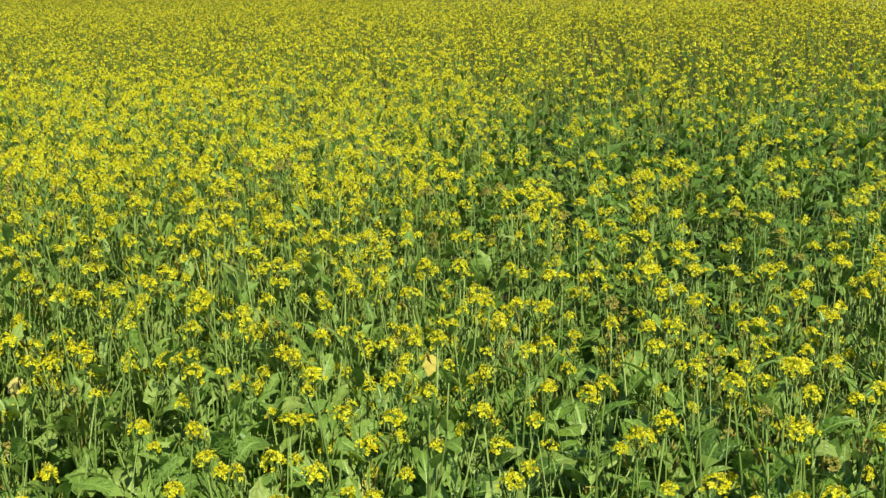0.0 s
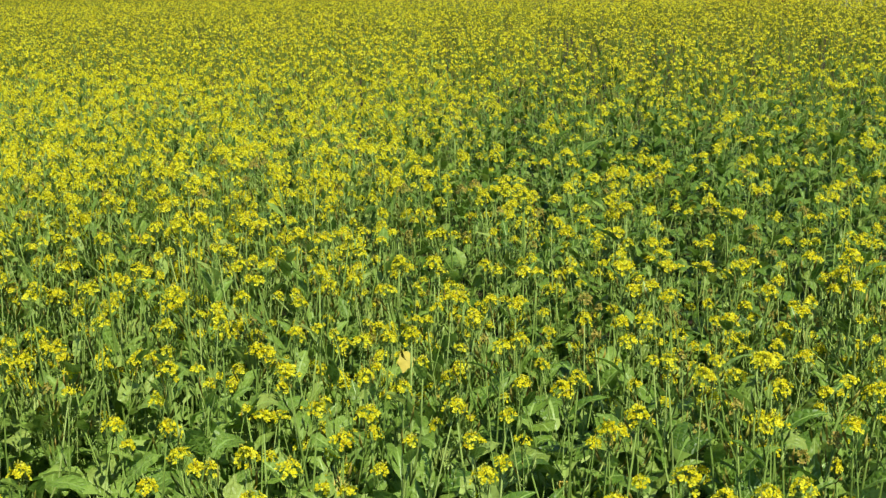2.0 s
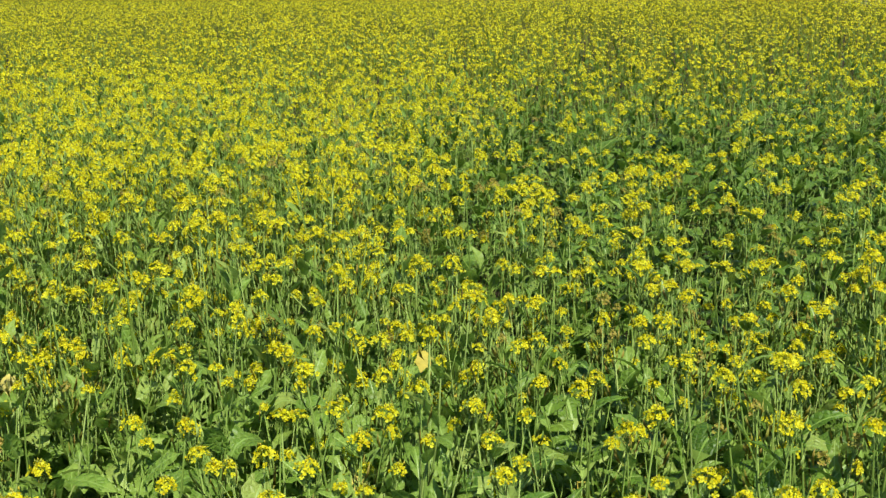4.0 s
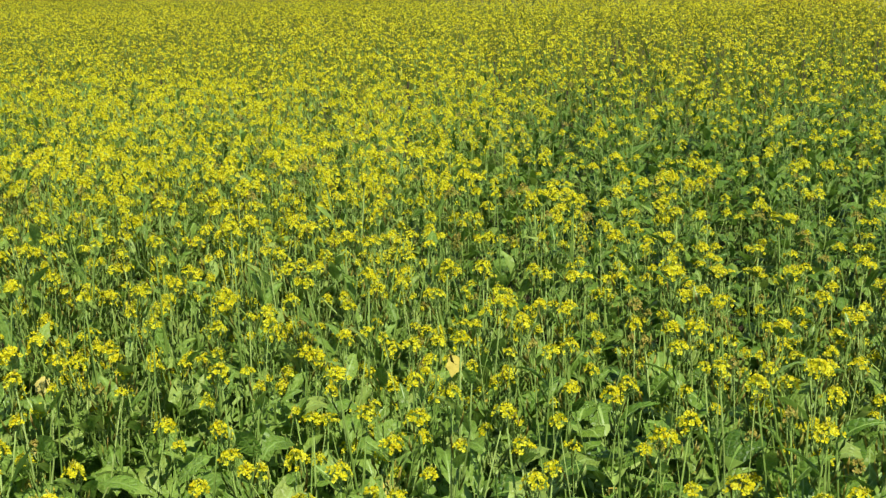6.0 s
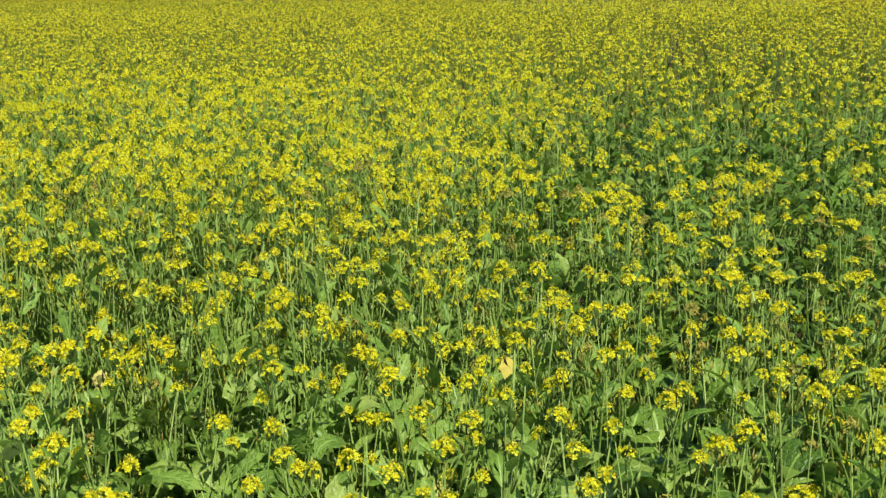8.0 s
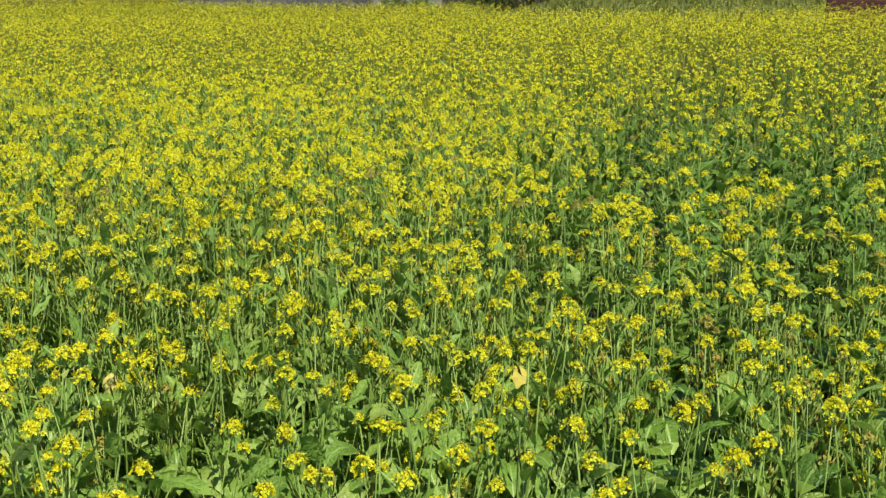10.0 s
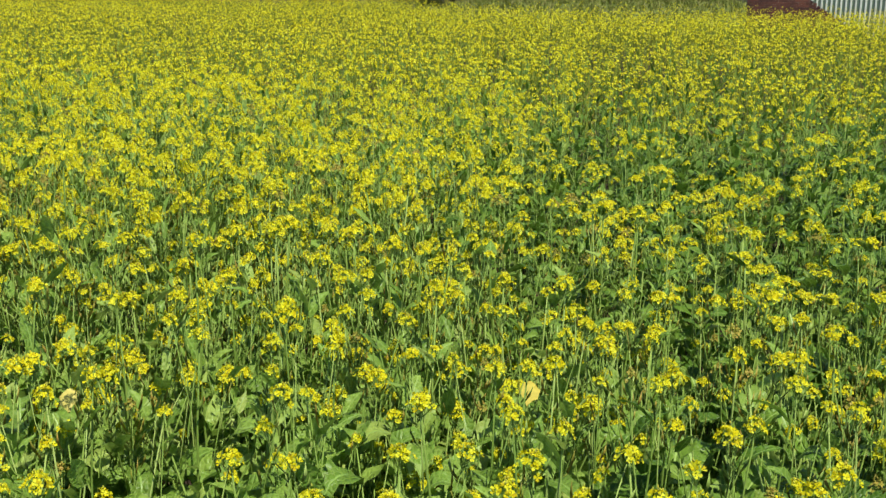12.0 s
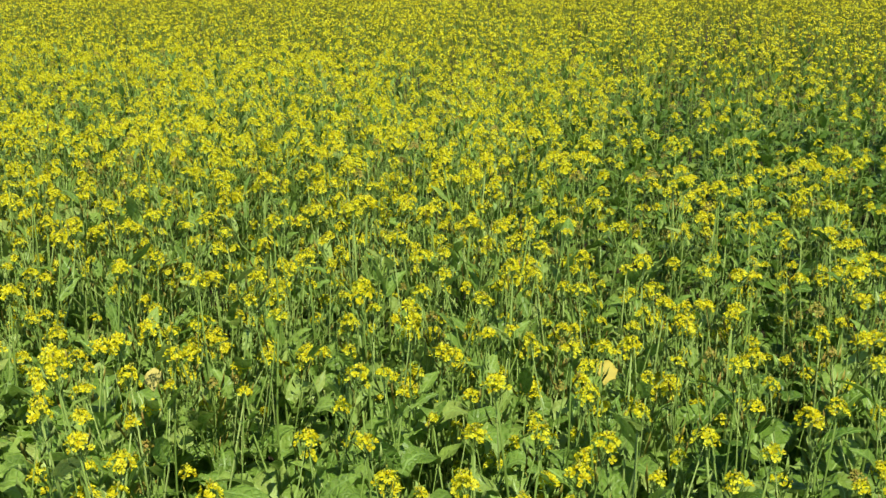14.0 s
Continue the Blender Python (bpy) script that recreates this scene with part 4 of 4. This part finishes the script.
# ---- shrubs and trees ----
def shrub(name, label, x, y, w, h, mat, count, seed, clear=0.12, leaf_size=0.09):
    """A stem with limbs, and a ragged crown of many small leaves with gaps."""
    r = random.Random(seed)
    ob = thing(name, label, "shrub" if h < 4 else "tree", pose(x, y, -0.03 + max(0.0, bank_height(x, y))))
    g = Geo()
    for k in range(7):
        a = k * 0.9 + r.uniform(-0.3, 0.3)
        q = w * 0.36 * r.uniform(0.4, 1)
        tube(g, [(0.05 * math.cos(a), 0.05 * math.sin(a), 0), (q * 0.4 * math.cos(a), q * 0.4 * math.sin(a), h * 0.35),
                 (q * math.cos(a), q * math.sin(a), h * r.uniform(0.6, 0.85))], [0.05, 0.035, 0.012], 5, 0)
    part("trunk", g.mesh("trunk", [M_BARK]), None, ob)
    g = Geo()
    lumps = [(Vector((r.uniform(-0.38, 0.38) * w, r.uniform(-0.3, 0.3) * w, h * r.uniform(clear + 0.1, 0.88))), r.uniform(0.14, 0.27) * w) for _ in range(16)]
    for _ in range(count):
        c, q = lumps[r.randrange(len(lumps))]
        d = Vector((r.gauss(0, 1), r.gauss(0, 1), r.gauss(0, 1))).normalized()
        p = c + d * q * r.uniform(0.35, 1.12)
        if p.z < h * clear * 0.5:
            continue
        u = Vector((r.uniform(-1, 1), r.uniform(-1, 1), r.uniform(-0.8, 0.4))).normalized() * leaf_size * r.uniform(0.6, 1.3)
        v = u.cross(Vector((r.uniform(-0.6, 0.6), r.uniform(-0.6, 0.6), 1))).normalized() * leaf_size * 0.42
        g.add([p - u, p - v, p + u, p + v], [(0, 1, 2, 3)], 0)
    part("crown", g.mesh("crown", [mat]), None, ob)
    return ob


shrub("shrub", "dull brownish-green shrub beside the pale wall", -4.9, 56.2, 3.5, 3.7, M_SHRUB, 10500, 1, 0.0, 0.07)
shrub("shrub", "dark dull green shrub at the field edge", -2.7, 58.5, 3.6, 3.5, M_SHRUB, 10500, 2, 0.0, 0.07)
shrub("shrub", "dark shaded shrub behind a fresh green bush", -0.3, 60.0, 3.4, 3.4, M_SHRUB, 10500, 3, 0.0, 0.07)
shrub("bush", "fresh light green bush with a bare stem", 1.2, 57.0, 2.7, 2.7, M_SHRUB_LIGHT, 4200, 4, 0.42, 0.12)
shrub("shrub", "dark shaded shrub behind the bare-stemmed bush", 1.6, 60.5, 3.0, 2.6, M_SHRUB, 5000, 15, 0.0, 0.12)
shrub("shrub", "low dark shrub in front of the pipe fence", 4.5, 56.0, 1.5, 0.8, M_SHRUB, 1500, 5, 0.0)
for k in range(4):
    shrub("shrub", "tall dark green shrub behind the pipe fence", 3.4 + 1.9 * k, 63.2 + 0.5 * (k % 2), 3.0, (1.9, 2.9, 1.7, 2.7)[k], M_SHRUB, 2600, 20 + k, 0.0, 0.14)
shrub("bush", "bushy green weed beside the brick wall", 9.4, 54.5, 1.9, 1.05, M_SHRUB_LIGHT, 1800, 8, 0.0)
shrub("bush", "bushy green weed clump in the rough grass", 6.7, 54.0, 2.4, 0.85, M_SHRUB_LIGHT, 2200, 9, 0.0)
shrub("bush", "low green weeds at the foot of the pale wall", -7.8, 51.6, 2.8, 1.6, M_SHRUB_LIGHT, 1800, 10, 0.0)
shrub("tree", "green tree beside the grey house", -21.2, 70.0, 2.4, 4.2, M_SHRUB_LIGHT, 4000, 11, 0.2, 0.12)
for k in range(5):
    shrub("shrub", "dark green tall shrub behind the sheet-metal fence", 11.6 + 1.9 * k, 46.5 + 0.8 * (k % 2), 3.2, 3.7, M_SHRUB_LIGHT if k % 2 else M_SHRUB, 3200, 50 + k, 0.0, 0.13)
for k in range(8):
    shrub("tree", "dark dense tree behind the yards", -7.0 + 3.6 * k, 76.0 + 0.9 * (k % 2), 5.0, 6.5, M_SHRUB, 2600, 70 + k, 0.0, 0.3)
for k, (sx, w, h) in enumerate(((-0.3754, 5, 4.2), (-0.41, 9, 1.5), (-0.43, 14, 1.6), (-0.474, 12, 1.3), (-0.49, 12, 1.6), (-0.39, 12, 1.4))):
    shrub("tree", "dark green tree far across the fields", sx * 470, 470 + k * 4, w, h, M_SHRUB, 1500, 30 + k, 0.0, 0.6)


# ---- pipe fence and yard behind the grass ----
def pipe_fence():
    ob = thing("pipe_fence", "grey pipe fence with thin rails at the yard's edge", "fence", pose(2.6, 60.0, -0.03))
    def post(x, h):
        g = Geo()
        tube(g, [(x, 0, 0), (x, 0, h)], [0.018, 0.018], 8, 0)
        part("post", g.mesh("post", [M_PIPE]), None, ob)
    for x, h in ((0, 2.9), (1.4, 2.4), (3.1, 2.9), (4.5, 2.4), (5.8, 2.9), (7.2, 2.4), (8.6, 2.9)):
        post(x, h)
    for z in (1.15, 2.36):
        g = Geo()
        tube(g, [(-0.3, -0.07, z), (8.9, -0.07, z)], [0.012, 0.012], 6, 0)
        part("rail", g.mesh("rail", [M_PIPE]), None, ob)


pipe_fence()
for sx, sy, w, label in ((14.4, 67.0, 7.0, "dark grey shed with pale rails behind the pipe fence"), (3.0, 72.0, 8.0, "long low dark shed behind the shrubs")):
    ob = house("grey_shed", label, sx, sy, w, 5, 3.0, M_SHED, M_SHED, 0, 1, 3, M_SHED)
    for k in range(6):
        part("post", box(-w / 2 + k * w / 5 - 0.04, -0.5, -0.1, -w / 2 + k * w / 5 + 0.04, -0.42, 2.9), M_PIPE, ob)
    for z in (1.5, 2.1, 2.6):
        part("rail", box(-w / 2, -0.56, z, w / 2, -0.504, z + 0.07), M_PIPE, ob)


def sack(x, y, label, w):
    """A slumped sack of thin sheet, with folds."""
    bm = bmesh.new()
    bmesh.ops.create_icosphere(bm, subdivisions=3, radius=1.0)
    for v in bm.verts:
        f = 1 + 0.35 * noise.noise(v.co * 2.1 + Vector((x, y, 0)))
        v.co = Vector((v.co.x * w * f, v.co.y * w * 0.6 * f, max(-0.02, (v.co.z + 0.4) * w * 0.45 * f)))
    for f in bm.faces:
        f.smooth = True
    me = bpy.data.meshes.new("plastic_sack")
    bm.to_mesh(me)
    bm.free()
    me.materials.append(M_PLASTIC)
    ob = tagged(new("plastic_sack", me), label, "sack")
    ob.matrix_world = pose(x, y, max(0.0, bank_height(x, y)))


sack(2.75, 55.0, "crumpled white plastic sack on the grass", 0.3)
sack(6.3, 55.8, "small white plastic sack by the fence", 0.2)


# ---- sheet-metal fence ----
def sheet_fence():
    a, b = Vector((9.65, 43.6, -0.05)), Vector((20.0, 39.0, -0.05))
    d = b - a
    ob = thing("sheet_metal_fence", "ribbed pale green sheet-metal fence at the field corner", "fence",
               Matrix.Translation(a) @ Matrix.Rotation(math.atan2(d.y, d.x), 4, "Z"))
    pitch, h = 0.166, 2.3
    n = int(d.length / pitch)
    for s0 in range(0, n, 6):
        k = min(6, n - s0)
        profile = []
        for i in range(k):
            x = (s0 + i) * pitch
            profile += [(x, 0.0), (x + 0.095, 0.0), (x + 0.108, -0.035), (x + 0.152, -0.035)]
        profile.append(((s0 + k) * pitch - 0.003, 0.0))
        g = Geo()
        front = [(x, y, z) for x, y in profile for z in (0, h)]
        back = [(x, y + 0.004, z) for x, y in profile for z in (0, h)]
        m = len(profile)
        g.add(front, [(2 * i, 2 * i + 2, 2 * i + 3, 2 * i + 1) for i in range(m - 1)], 0)
        for i in range(m - 1):
            if i % 4 in (0, 1):
                g.m[i] = 1
        g.add(back, [(2 * i, 2 * i + 1, 2 * i + 3, 2 * i + 2) for i in range(m - 1)], 0)
        part("sheet", g.mesh("sheet", [M_SHEET, M_SHEET_GREEN], smooth=False), None, ob)
    for i in range(0, n, 12):
        part("post", box(i * pitch + 0.02, 0.012, 0, i * pitch + 0.08, 0.072, 2.0), M_PIPE, ob)
    part("rail", box(0, 0.074, 1.7, n * pitch, 0.114, 1.76), M_PIPE, ob)
    for i in range(5):
        part("tall_post", box(3.2 + i * 1.3, 1.2, 0, 3.3 + i * 1.3, 1.3, 3.0), M_SHEET_GREEN, ob)


sheet_fence()


# ---- broken brick wall ----
def brick_wall():
    ob = thing("wall_3", "broken dark red brick wall sloping down to the ground", "wall", pose(8.02, 39.8, -0.05, 0, 0, -4), kind="structure")
    me = slab_mesh(0.225, 0.068, 0.12, 0.006)
    me.materials.append(M_BRICK)
    half = slab_mesh(0.106, 0.068, 0.12, 0.006)
    half.materials.append(M_BRICK)
    r = random.Random(77)
    course, length = 0.08, 4.05
    rows = int(2.08 / course)
    top = []
    for c in range(rows):
        t = c / rows
        end = length * (1 - 0.8 * t)
        end += r.uniform(-0.08, 0.08)
        n = max(1, int((end - (0.12 if c % 2 else 0)) / 0.237))
        top.append((c, n))
        if c % 2:
            part("brick", half, None, ob).location = (0, r.uniform(-0.006, 0.006), c * course)
        edge = (0.118 if c % 2 else 0) + n * 0.237
        part("brick", half, None, ob).matrix_basis = pose(edge, r.uniform(-0.02, 0.02), c * course - 0.004, 0, r.uniform(4, 24), r.uniform(-12, 12))
        for i in range(n):
            part("brick", me, None, ob).matrix_basis = pose((0.118 if c % 2 else 0) + i * 0.237, r.uniform(-0.008, 0.008), c * course, 0, r.uniform(-0.6, 0.6), r.uniform(-1, 1))
    bm = bmesh.new()
    for c, n in top:
        x0 = 0.01
        box(x0, -0.046, c * course - 0.006, x0 + (0.118 if c % 2 else 0) + n * 0.237 - 0.03, 0.046, c * course + 0.072, bm=bm)
    part("mortar", bm, M_MORTAR, ob)


brick_wall()
